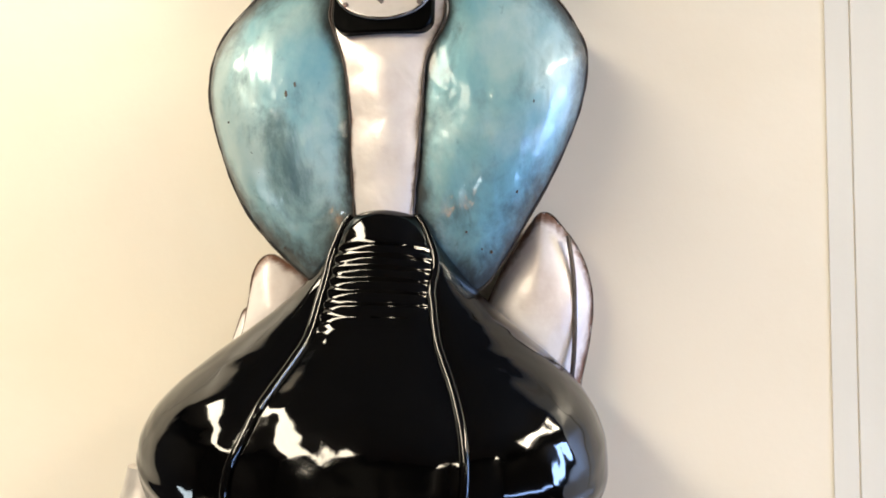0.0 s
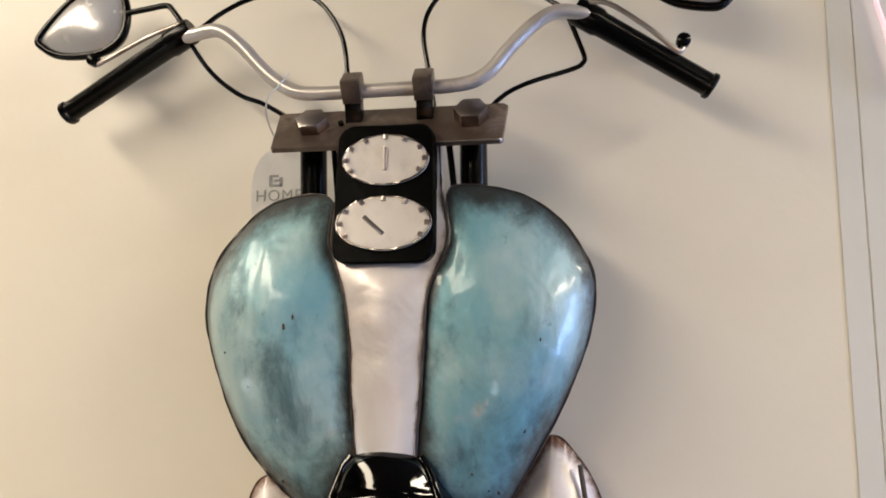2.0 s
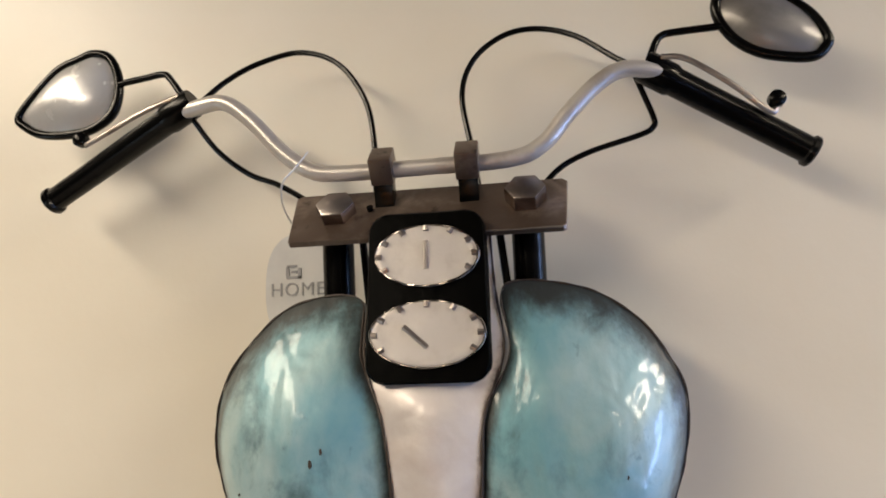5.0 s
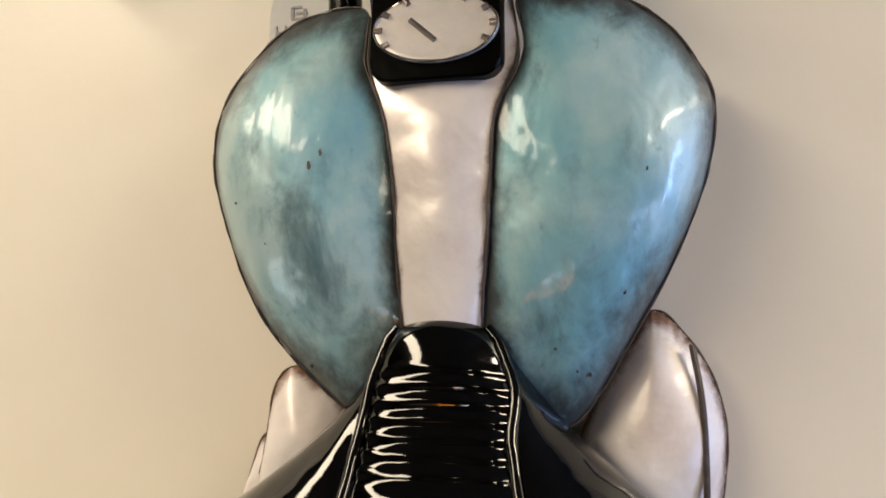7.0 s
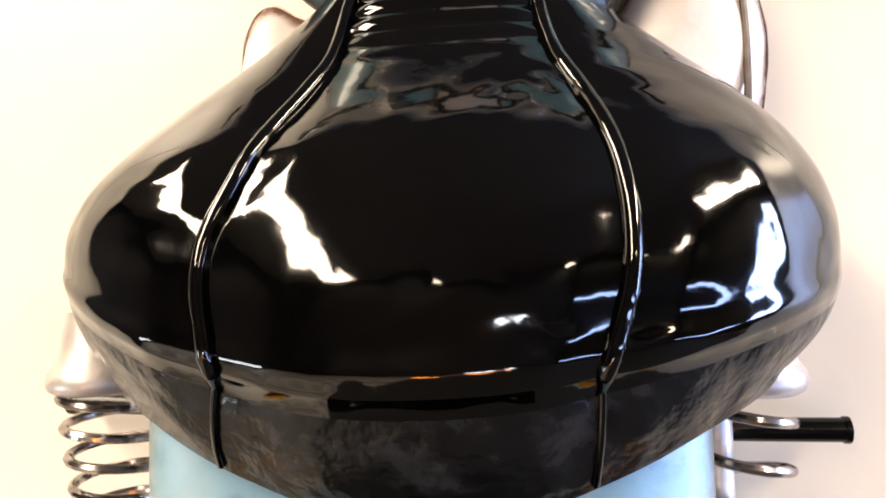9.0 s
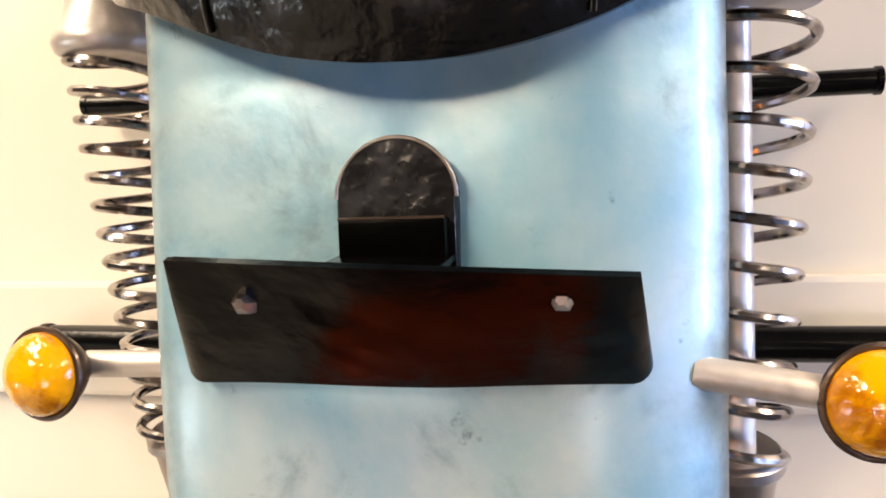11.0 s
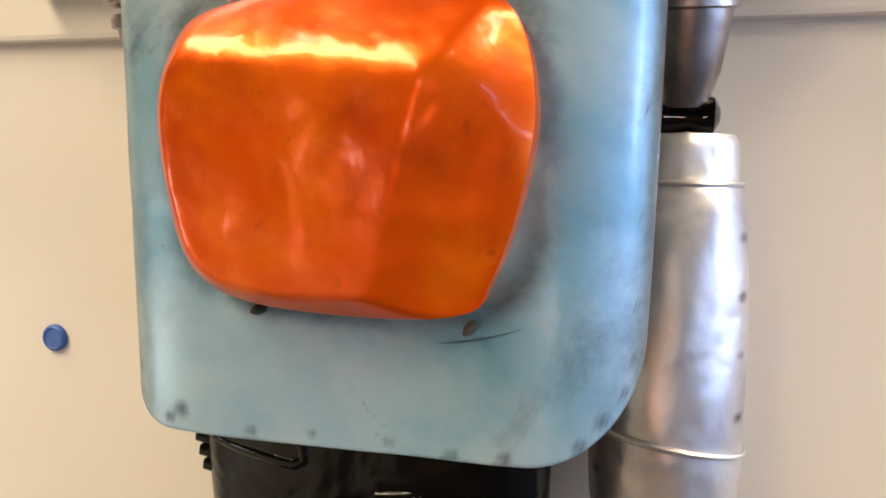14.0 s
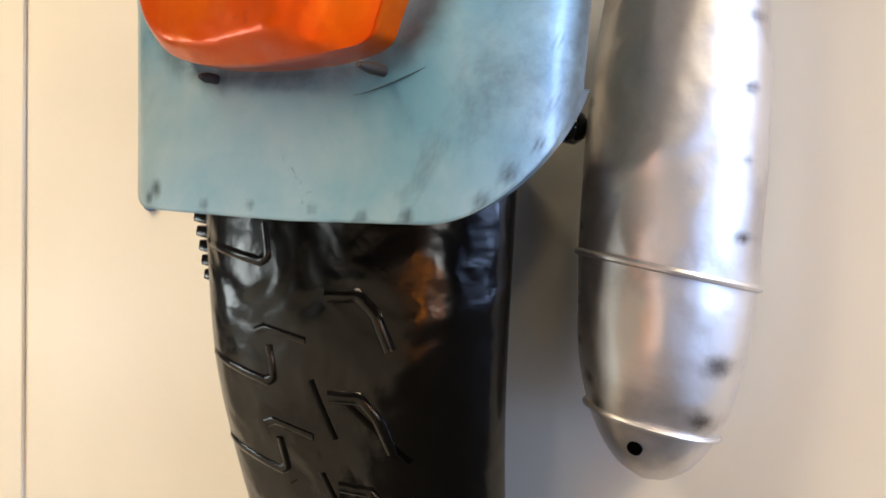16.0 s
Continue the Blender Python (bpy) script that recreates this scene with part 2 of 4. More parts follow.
def lathe(a, b, profile, seg=24):
    """A turned piece from a to b: profile rows of (0..1 along, radius)."""
    a, b = V(a), V(b)
    d = (b - a).normalized()
    side = d.cross(V((0, 0, 1)) if abs(d.z) < 0.9 else V((1, 0, 0))).normalized()
    up = d.cross(side)
    bm = bmesh.new()
    skin(bm, [[a.lerp(b, s) + (side * math.cos(t) + up * math.sin(t)) * r for t in (2 * math.pi * k / seg for k in range(seg))]
              for s, r in profile], True, True, True)
    return bm


def dome(outline, centre, bulge, rings=14, power=2.0, skirt=0.02, lump=0.0):
    """A pressed shell: the outline, drawn in to the centre and swelling towards the viewer, with a turned-back edge."""
    bm = bmesh.new()
    layer = bm.verts.layers.float.new("rim")
    c = V(centre)
    rows = []
    for out, tuck in ((1.0, 0.90), (0.5, 0.975), (0.07, 1.0)):
        rows.append([V((c.x + (p.x - c.x) * tuck, min(p.y + skirt * out, -0.004), c.z + (p.z - c.z) * tuck)) for p in outline])
    mean = sum((V((p.x - c.x, 0, p.z - c.z)).length for p in outline), 0.0) / len(outline)
    for i in range(rings):
        s = 1 - i / rings
        row = []
        for p in outline:
            d = V((p.x - c.x, 0, p.z - c.z))
            d = d.normalized().lerp(d / mean, 0.25 + 0.75 * s) * mean * s
            q = V((c.x + d.x, c.y + (p.y - c.y) * s ** 3 - bulge * (1 - s ** power), c.z + d.z))
            if lump:
                q.y -= lump * (1 - s ** 4) * noise.noise(q * 22)
            row.append(q)
        rows.append(row)
    for i in range(1, rings):
        row = rows[3 + i]
        for _ in range(int(60 * i / rings)):
            row = [(row[k - 1] + row[k] * 2 + row[(k + 1) % len(row)]) / 4 for k in range(len(row))]
        rows[3 + i] = row
    verts = skin(bm, rows)
    tip = bm.verts.new((c.x, c.y - bulge, c.z))
    last = verts[-1]
    for i in range(len(last)):
        bm.faces.new((last[i], last[(i + 1) % len(last)], tip))
    for k, row in enumerate(verts):
        value = 1.0 if k < 4 else max(0.0, 1 - (k - 3) / rings * 2.1)
        for v in row:
            v[layer] = value
    return bm


def bead(edge, r, closed=True, out=0.001):
    """A weld bead along an edge, uneven in width, sunk and proud by turns."""
    line = [p + V((0, -out + r * 0.7 * noise.noise(p * 140), 0)) for p in edge + (edge[:1] if closed else [])]
    n = len(line) - 1
    return bar(line, lambda s: r * (0.75 + 0.7 * noise.noise(line[int(s * n)] * 90)), 6, not closed)


def block(centre, size, turn=(0, 0, 0), bevel=0.0):
    bm = bmesh.new()
    m = Matrix.Translation(centre) @ Euler([radians(a) for a in turn]).to_matrix().to_4x4() @ Matrix.Diagonal((*size, 1))
    bmesh.ops.create_cube(bm, size=1.0, matrix=m)
    if bevel:
        bmesh.ops.bevel(bm, geom=list(bm.edges), offset=bevel, segments=2, affect="EDGES", profile=0.6)
    return bm


def plate_shape(outline, thick, bevel=0.0):
    """A flat sheet: outline of points towards the viewer, thickened away from it."""
    bm = bmesh.new()
    front = [V(p) for p in outline]
    back = [p + V((0, thick, 0)) for p in front]
    if bevel:
        mid = sum(front, V()) / len(front)
        inner = [p + (mid - p).normalized() * bevel + V((0, -bevel, 0)) for p in front]
        skin(bm, [back, front, inner], True, True, True)
    else:
        skin(bm, [back, front], True, True, True)
    return bm


def rounded(x0, x1, z0, z1, r, y, per=5):
    """The outline of a rectangle with rounded corners, facing the viewer."""
    pts = []
    for cx, cz, start in ((x1 - r, z1 - r, 0), (x0 + r, z1 - r, 90), (x0 + r, z0 + r, 180), (x1 - r, z0 + r, 270)):
        for k in range(per + 1):
            a = radians(start + 90 * k / per)
            pts.append(V((cx + r * math.cos(a), y, cz + r * math.sin(a))))
    return pts


def oval(cx, y, cz, rx, rz, n=40, tilt=0.0):
    return [V((cx + rx * math.cos(a), y + tilt * rz * math.sin(a), cz + rz * math.sin(a))) for a in (2 * math.pi * k / n for k in range(n))]


def lerp_rows(rows, key):
    """A value from rows of (key, value), on a smooth curve through them that does not overshoot."""
    rows = sorted(rows)
    if key <= rows[0][0]:
        return rows[0][1]
    if key >= rows[-1][0]:
        return rows[-1][1]
    slopes = [(v - u) / (b - a) for (a, u), (b, v) in zip(rows, rows[1:])]

    def tangent(i):
        if i == 0 or i == len(rows) - 1:
            return slopes[min(i, len(slopes) - 1)]
        p, q = slopes[i - 1], slopes[i]
        return 0.0 if p * q <= 0 else 2 * p * q / (p + q)

    for i, ((a, u), (b, v)) in enumerate(zip(rows, rows[1:])):
        if key <= b:
            h, t = b - a, (key - a) / (b - a)
            return (u * (2 * t ** 3 - 3 * t * t + 1) + h * tangent(i) * (t ** 3 - 2 * t * t + t)
                    + v * (3 * t * t - 2 * t ** 3) + h * tangent(i + 1) * (t ** 3 - t * t))
    return rows[-1][1]


# ---- the setting ----
def box_part(name, x0, x1, y0, y1, z0, z1, material, label="", bevel=0.0, kind="structure"):
    ob = part(name, block(((x0 + x1) / 2, (y0 + y1) / 2, (z0 + z1) / 2), (x1 - x0, y1 - y0, z1 - z0), bevel=bevel), material, None, label, smooth=False)
    return tagged(ob, label, "", "", kind)


PX0, PX1, RAIL0, RAIL1 = -0.472, 0.376, 1.159, 1.236
box_part("wall_main", -2.6, 2.75, 0.0, 0.15, 0.0, 2.9, WALL, "cream painted panelled wall behind the sculpture")
# The boards right of the panel carry the window's cool light as colour.
box_part("wall_stile_1", PX1, 0.3955, -0.0007, 0.0, 0.0, 2.9, DAYLIT_BOARD, "narrow painted moulding beside the panel, cool daylight put into its colour", 0.0002)
box_part("wall_stile_2", 0.3966, 0.4555, -0.0009, 0.0, 0.0, 2.9, DAYLIT_BOARD, "painted upright board, cool daylight put into its colour", 0.0008)
box_part("wall_trim", 0.4555, 0.470, -0.006, 0.0, 0.0, 2.9, DAYLIT_BOARD, "narrow glossy edge strip on the wall, cool daylight put into its colour", 0.0025)
box_part("wall_stile_3", 0.470, 2.75, -0.003, 0.0, 0.0, 2.9, DAYLIT_BOARD, "wide painted upright board, cool daylight put into its colour", 0.001)
box_part("wall_stile_4", -2.6, PX0, -0.004, 0.0, 0.0, 2.9, WALL, "wide cream painted upright board", 0.002)
box_part("wall_rail", PX0 + 0.001, PX1 - 0.001, -0.009, 0.0, RAIL0, RAIL1, WALL, "cream painted horizontal rail across the panel", 0.004)
box_part("floor", -2.6, 2.75, -4.2, 0.0, -0.1, 0.0, PLANK, "pale worn stone shop floor")
# Unseen dark sheet, added so that seat and tyre reflect black on the right.
box_part("floor_dark_sheet", -0.62, 2.70, -4.1, -0.02, 0.0, 0.008, DARK_SHEET, "unseen dark floor sheet added to blacken reflections")
box_part("ceiling", -2.6, 2.75, -4.2, 0.0, 2.9, 3.0, CEIL, "plain dark brown ceiling")


def pierced_wall(name, along, at, thick, a0, a1, hole, label):
    """A room wall round one low window opening; along: the axis that it runs on."""
    h0, h1, z0, z1 = hole
    for n, (a, b, low, high) in enumerate(((a0, h0, 0, 2.9), (h1, a1, 0, 2.9), (h0, h1, 0, z0), (h0, h1, z1, 2.9))):
        lo, hi = min(at, at + thick), max(at, at + thick)
        box = (a, b, lo, hi) if along == "x" else (lo, hi, a, b)
        box_part("%s_%d" % (name, n + 1), *box, low, high, ROOM, label)


pierced_wall("wall_back", "x", -4.2, -0.15, -2.6, 2.75, (0.04, 0.68, 0.14, 0.34), "dark wall across the shop round a low window")
pierced_wall("wall_left", "y", -2.6, -0.15, -4.2, 0.0, (-2.20, -1.00, 0.19, 0.53), "dark side wall round a low window")
pierced_wall("wall_right", "y", 2.75, 0.15, -4.2, -0.8, (-3.86, -0.84, 0.52, 0.68), "dark side wall round the long low shop window")
pierced_wall("wall_right_end", "y", 2.75, 0.15, -0.8, 0.0, (-0.70, -0.30, 0.72, 2.28), "dark side wall round the tall shop window")


def strip_lamp(x, y, long, wide):
    ob = thing("strip_lamp", (x, y, 2.64), "long narrow ceiling strip lamp, lit", "strip lamp", group="ceiling strip lamps")
    part("housing", block((x, y, 2.665), (wide + 0.04, long + 0.06, 0.05), bevel=0.008), SATIN, ob)
    for end in (-0.4 * long, 0.4 * long):
        part("hanger", bar([(x, y + end, 2.68), (x, y + end, 2.9)], 0.004, 8), SATIN, ob)
    return ob


for x, y, long, wide, _ in STRIPS:
    strip_lamp(x, y, long, wide)

# Emission for the added lamps that give the seat its orange glints.
GLOW = mat("glint_lamp_glow", (0.8, 0.25, 0.02), 0.4)
GLOW.node_tree.nodes["Principled BSDF"].inputs["Emission Color"].default_value = (1.0, 0.30, 0.03, 1)
GLOW.node_tree.nodes["Principled BSDF"].inputs["Emission Strength"].default_value = 10.0


# Unseen lamp, added only to be reflected as orange glints in the seat.
def glint_lamp(x, y):
    ob = thing("glint_lamp", (x, y, 0.0), "unseen orange lamp added on the floor for glints in the black seat", "floor lamp", group="orange floor lamps")
    part("base", lathe((x, y, 0.0), (x, y, 0.05), [(0, 0.09), (0.5, 0.085), (0.8, 0.05), (1, 0.03)], 24), BROWN, ob)
    part("glass_shade", lathe((x, y, 0.05), (x, y, 0.25), [(0, 0.04), (0.1, 0.09), (0.35, 0.135), (0.6, 0.135), (0.85, 0.09), (1, 0.025)], 24), GLOW, ob, "glowing orange shade of the added lamp")
    return ob


for x, y in ((-0.42, -3.3), (0.22, -3.5)):
    glint_lamp(x, y)

# ---- the motorcycle sculpture ----
bike = thing("motorcycle_wall_sculpture", (0.0, -0.01, 0.70),
             "painted metal motorcycle relief with turquoise tank hung on cream wall", "wall sculpture")


# tank
TANK_L = [(-0.042, -0.080, 1.816), (-0.092, -0.072, 1.814), (-0.128, -0.070, 1.785), (-0.1455, -0.070, 1.756), (-0.1495, -0.070, 1.720),
          (-0.141, -0.070, 1.684), (-0.125, -0.070, 1.641), (-0.103, -0.070, 1.606), (-0.067, -0.070, 1.571), (-0.046, -0.076, 1.562),
          (-0.020, -0.088, 1.585), (-0.0135, -0.096, 1.618), (-0.0155, -0.098, 1.656), (-0.0175, -0.099, 1.700), (-0.0235, -0.099, 1.738), (-0.037, -0.093, 1.776)]
TANK_R = [(0.058, -0.080, 1.820), (0.107, -0.072, 1.818), (0.141, -0.070, 1.798), (0.161, -0.070, 1.771), (0.1705, -0.070, 1.744),
          (0.165, -0.070, 1.703), (0.148, -0.070, 1.659), (0.128, -0.070, 1.621), (0.090, -0.070, 1.560), (0.066, -0.076, 1.560),
          (0.043, -0.088, 1.585), (0.0355, -0.096, 1.618), (0.0385, -0.098, 1.656), (0.0415, -0.099, 1.700), (0.0445, -0.099, 1.738), (0.0605, -0.093, 1.776)]


def tank_half(points, centre, label):
    edge = smooth_line(points, 6, True)
    half = part("tank_half", dome(edge, centre, 0.022, 24, 2.4, 0.05, 0.0018), ENAMEL, bike, label)
    part("seam", bead(smooth_line(points, 16, True), 0.0009), SEAM, half, "burnt weld bead round the edge")
    return half


LEFT_CHIPS = [(-0.090, 1.649, 0.0016, 0.8), (-0.067, 1.710, 0.0012, 2.2), (-0.060, 1.717, 0.0010, 2.0), (-0.096, 1.664, 0.0011, 0.7), (-0.076, 1.589, 0.0009, 1.0), (-0.118, 1.69, 0.0008, 1.0)]
RIGHT_CHIPS = [(0.086, 1.575, 0.0018, 1.0), (0.076, 1.601, 0.0009, 1.0), (0.095, 1.586, 0.0010, 1.3), (0.088, 1.588, 0.0007, 1.0), (0.115, 1.633, 0.0010, 1.8), (0.128, 1.70, 0.0009, 1.4)]


def chip(half, x, z, r, stretch=1.0):
    """A small dark chip in the paint, lying on the skin at (x, z)."""
    mid = WORLD[half].translation
    v = min(half.data.vertices, key=lambda q: (q.co.x + mid.x - x) ** 2 + (q.co.z + mid.z - z) ** 2 + (q.normal.y > 0))
    y = v.co.y + mid.y
    bm = bmesh.new()
    ring = [V((x + r * math.cos(a) * (1 + 0.5 * noise.noise(V((a, x * 50, z * 50)))), y - 0.0003, z + r * stretch * math.sin(a) * (1 + 0.5 * noise.noise(V((a, z * 70, 4)))))) for a in (2 * math.pi * k / 12 for k in range(12))]
    skin(bm, [[p + V((0, 0.002, 0)) for p in ring], ring], True, False, True)
    part("paint_chip", bm, SEAM, half, "small dark paint chip")


left_half = tank_half(TANK_L, (-0.076, -0.088, 1.702), "turquoise enamelled tank half with dark worn rim")
right_half = tank_half(TANK_R, (0.098, -0.088, 1.704), "turquoise enamelled tank half with bluish sheen and dark rim")


for x, z, r, stretch in LEFT_CHIPS:
    chip(left_half, x, z, r, stretch)
for x, z, r, stretch in RIGHT_CHIPS:
    chip(right_half, x, z, r, stretch)


# silver strip between the halves
def tank_strip():
    left = smooth_line([(-0.0305, -0.084, 1.858), (-0.0325, -0.088, 1.818), (-0.0350, -0.093, 1.776), (-0.023, -0.101, 1.738), (-0.017, -0.102, 1.70), (-0.015, -0.101, 1.656), (-0.0125, -0.098, 1.618), (-0.010, -0.092, 1.585)], 6)
    right = smooth_line([(0.0500, -0.084, 1.858), (0.0525, -0.088, 1.818), (0.0570, -0.093, 1.776), (0.044, -0.101, 1.738), (0.041, -0.102, 1.70), (0.038, -0.101, 1.656), (0.035, -0.098, 1.618), (0.033, -0.092, 1.585)], 6)
    bm = bmesh.new()
    layer = bm.verts.layers.float.new("rim")
    rows = []
    for a, b in zip(left, right):
        row = []
        for k in range(13):
            u = k / 12
            p = a.lerp(b, u)
            p.y -= 0.006 * (1 - (2 * u - 1) ** 2) + 0.0012 * noise.noise(p * 40)
            row.append(p)
        rows.append(row)
    verts = skin(bm, rows, False)
    for row in verts:
        for k, v in enumerate(row):
            v[layer] = max(0.0, abs(k - 6) / 6 * 1.6 - 0.72)
    back = [[p + V((0, 0.012, 0)) for p in row] for row in rows]
    skin(bm, back, False)
    strip = part("tank_strip", bm, SILVER, bike, "hammered silver strip between the tank halves")
    for line in (left, right):
        part("seam", bead(line, 0.0011, False), SEAM, strip, "burnt weld seam")


tank_strip()


# seat
SEAT_W = [(1.62, 0.008), (1.617, 0.021), (1.61, 0.033), (1.59, 0.0445), (1.565, 0.063), (1.54, 0.089), (1.52, 0.114), (1.503, 0.136), (1.48, 0.1605), (1.46, 0.174), (1.44, 0.181), (1.42, 0.183), (1.40, 0.180), (1.38, 0.173)]
SEAT_Y = [(1.62, -0.094), (1.617, -0.105), (1.61, -0.112), (1.59, -0.119), (1.56, -0.126), (1.53, -0.138), (1.50, -0.160), (1.47, -0.184), (1.44, -0.197), (1.41, -0.203), (1.38, -0.201)]
SEAT_MID = [(1.38, 0.000), (1.42, 0.001), (1.46, 0.004), (1.50, 0.009), (1.56, 0.012), (1.6, 0.011)]


HEM = [(0, 0.0), (0.1, 0.0006), (0.2, 0.0026), (0.31, 0.0064), (0.42, 0.0122), (0.55, 0.021), (0.7, 0.032), (0.86, 0.043), (0.95, 0.052), (1.0, 0.060)]


PIPING = {-1: [(1.38, 0.385), (1.43, 0.40), (1.46, 0.375), (1.51, 0.385), (1.55, 0.56), (1.585, 0.80), (1.60, 0.86)],
          1: [(1.38, 0.43), (1.43, 0.465), (1.46, 0.46), (1.51, 0.43), (1.55, 0.54), (1.585, 0.86), (1.60, 0.9)]}


def seat_point(u, v):
    """u: -1..1 across, v: 0 at the nose, 1 at the rear ridge, 2 at the hem below."""
    a = min(1.0, abs(u))
    side = -0.082
    rise = 0.056 if u < 0 else 0.038
    if v <= 1:
        z = 1.62 - 0.24 * v
        w, y = lerp_rows(SEAT_W, z), lerp_rows(SEAT_Y, z)
        lift = rise * (max(0, v - 0.55) / 0.45) ** 1.6 * a * a
        w = lerp_rows(SEAT_W, z + lift)
    else:
        t = v - 1
        z = 1.38 - 0.050 * t
        lift = rise * (1 - t) * a * a + t * lerp_rows(HEM, a)
        w = lerp_rows(SEAT_W, z + lift) - 0.010 * t * t
        y = -0.201 + 0.0045 * min(1.0, t * 7) + 0.022 * t ** 1.6
    flat = lerp_rows([(0.0, 2.1), (0.15, 2.2), (0.40, 3.3), (0.65, 3.3), (0.95, 2.6), (2.0, 2.6)], v)
    curve = (1 - a ** flat) ** (1 / 2.1)
    x = lerp_rows(SEAT_MID, z + lift) + max(0, v - 1) * 0.008 * (1 - a) + w * u
    yy = side + (y - side) * curve
    if v < 1:
        yy -= lerp_rows([(1.38, 0.0), (1.42, 0.001), (1.472, 0.0036), (1.506, 0.0), (1.62, 0.0)], z) * math.exp(-(a / 0.30) ** 2)
    yy -= 0.0020 * math.exp(-((v - 0.968) / 0.027) ** 2) * curve
    up = lerp_rows(PIPING[-1 if u < 0 else 1], 1.62 - 0.24 * min(v, 1))
    if 0.1 < v < 0.45 and a < up + 0.06:
        yy -= 0.0009 * math.sin((z - 1.6 + 0.008 * a * a) * 2 * math.pi / 0.0092) * min(1, (up + 0.06 - a) * 9) * min(1, (0.45 - v) * 8, (v - 0.1) * 20)
    sunk = min(1.0, max(0.0, v - 0.12) * 5) * (1 - 0.5 * max(0.0, v - 1))
    yy += (0.0055 if u < 0 else 0.0042) * sunk * math.exp(-((a - up) / (0.11 if u < 0 else 0.08)) ** 2) * curve
    return V((x, yy, z + lift))


def build_seat():
    bm = bmesh.new()
    us = [math.sin(math.pi / 2 * (k / 48 - 1)) for k in range(97)]
    vs = [k / 110 for k in range(111)] + [1 + (k / 14) ** 1.4 for k in range(1, 15)]
    rows = [[seat_point(u, v) for u in us] for v in vs]
    rows.append([p + V((0, 0.02, 0.004)) for p in rows[-1]])
    for row in rows:
        for end, step in ((0, 1), (-1, -1)):
            p = row[end]
            tuck = [p + V((0.003 * step, 0.010, 0)), p + V((0.012 * step, 0.026, 0))]
            if end == 0:
                row[:0] = tuck[::-1]
            else:
                row += tuck
    skin(bm, rows[:115], False)
    seat = part("seat", bm, GLOSS, bike, "glossy black padded seat with ribbed nose")
    bm = bmesh.new()
    skin(bm, rows[114:], False)
    part("skirt", bm, SCUFF, seat, "scuffed black underside of the seat")
    for sign in (-1, 1):
        line = []
        for k in range(70):
            v = 0.03 + 1.92 * k / 69
            z = 1.62 - 0.24 * min(v, 1)
            u = lerp_rows(PIPING[sign], z)
            if v > 1:
                u += (0.10 if sign < 0 else -0.02) * (v - 1)
            line.append(seat_point(sign * u, v) + V((0, -0.0008, 0)))
        part("piping", bar(line, lambda q: 0.0034 if q < 0.50 else 0.0034 - 0.0018 * min(1.0, (q - 0.50) * 12), 10), GLOSS, seat, "raised black piping")
    return seat


build_seat()


# side pods behind the seat
def side_pod(points, centre, bulge, label):
    edge = smooth_line(points, 14, True)
    c = V(centre)
    for k, p in enumerate(edge):
        out = V((p.x - c.x, 0, p.z - c.z)).normalized()
        p += out * (0.0011 * math.sin(k * 1.15) * max(0.0, 0.35 + noise.noise(p * 30)) - 0.0004)
    pod = part("side_pod", dome(edge, centre, bulge, 12, 2.4, 0.03, 0.001), POD, bike, label)
    part("seam", bead(smooth_line(points, 14, True), 0.0007, True, 0.0004), DARK_STEEL, pod, "burnt weld bead round the edge")
    return pod


pod = side_pod([(0.092, -0.030, 1.555), (0.124, -0.030, 1.612), (0.138, -0.030, 1.623), (0.154, -0.030, 1.608), (0.168, -0.030, 1.586), (0.176, -0.030, 1.558),
                (0.176, -0.030, 1.53), (0.170, -0.030, 1.495), (0.155, -0.030, 1.45), (0.10, -0.030, 1.45), (0.078, -0.030, 1.50)],
               (0.130, -0.032, 1.54), 0.026, "bulging silver side cover with dark upright seam")
part("upright_seam", bar(smooth_line([(0.156, -0.043, 1.602), (0.160, -0.049, 1.57), (0.161, -0.051, 1.535), (0.160, -0.051, 1.50), (0.156, -0.046, 1.46)], 6), 0.0020, 8), SEAM, pod, "dark upright weld seam")
side_pod([(-0.065, -0.036, 1.560), (-0.090, -0.036, 1.580), (-0.106, -0.036, 1.586), (-0.119, -0.036, 1.572), (-0.125, -0.036, 1.535), (-0.131, -0.036, 1.495), (-0.122, -0.036, 1.45), (-0.08, -0.036, 1.45), (-0.055, -0.036, 1.51)],
         (-0.094, -0.038, 1.525), 0.020, "small silver side cover with burnt rim")
side_pod([(-0.118, -0.026, 1.532), (-0.130, -0.026, 1.538), (-0.138, -0.026, 1.520), (-0.147, -0.026, 1.485), (-0.142, -0.026, 1.45), (-0.118, -0.026, 1.46)],
         (-0.130, -0.028, 1.495), 0.010, "narrow burnt silver cover behind the side cover")

# fender
FEND_Y = [(0.94, -0.132), (1.0, -0.143), (1.10, -0.153), (1.2, -0.157), (1.30, -0.152), (1.42, -0.138)]
FEND_W = [(0.94, 0.122), (1.05, 0.125), (1.2, 0.1265), (1.3, 0.128), (1.42, 0.128)]


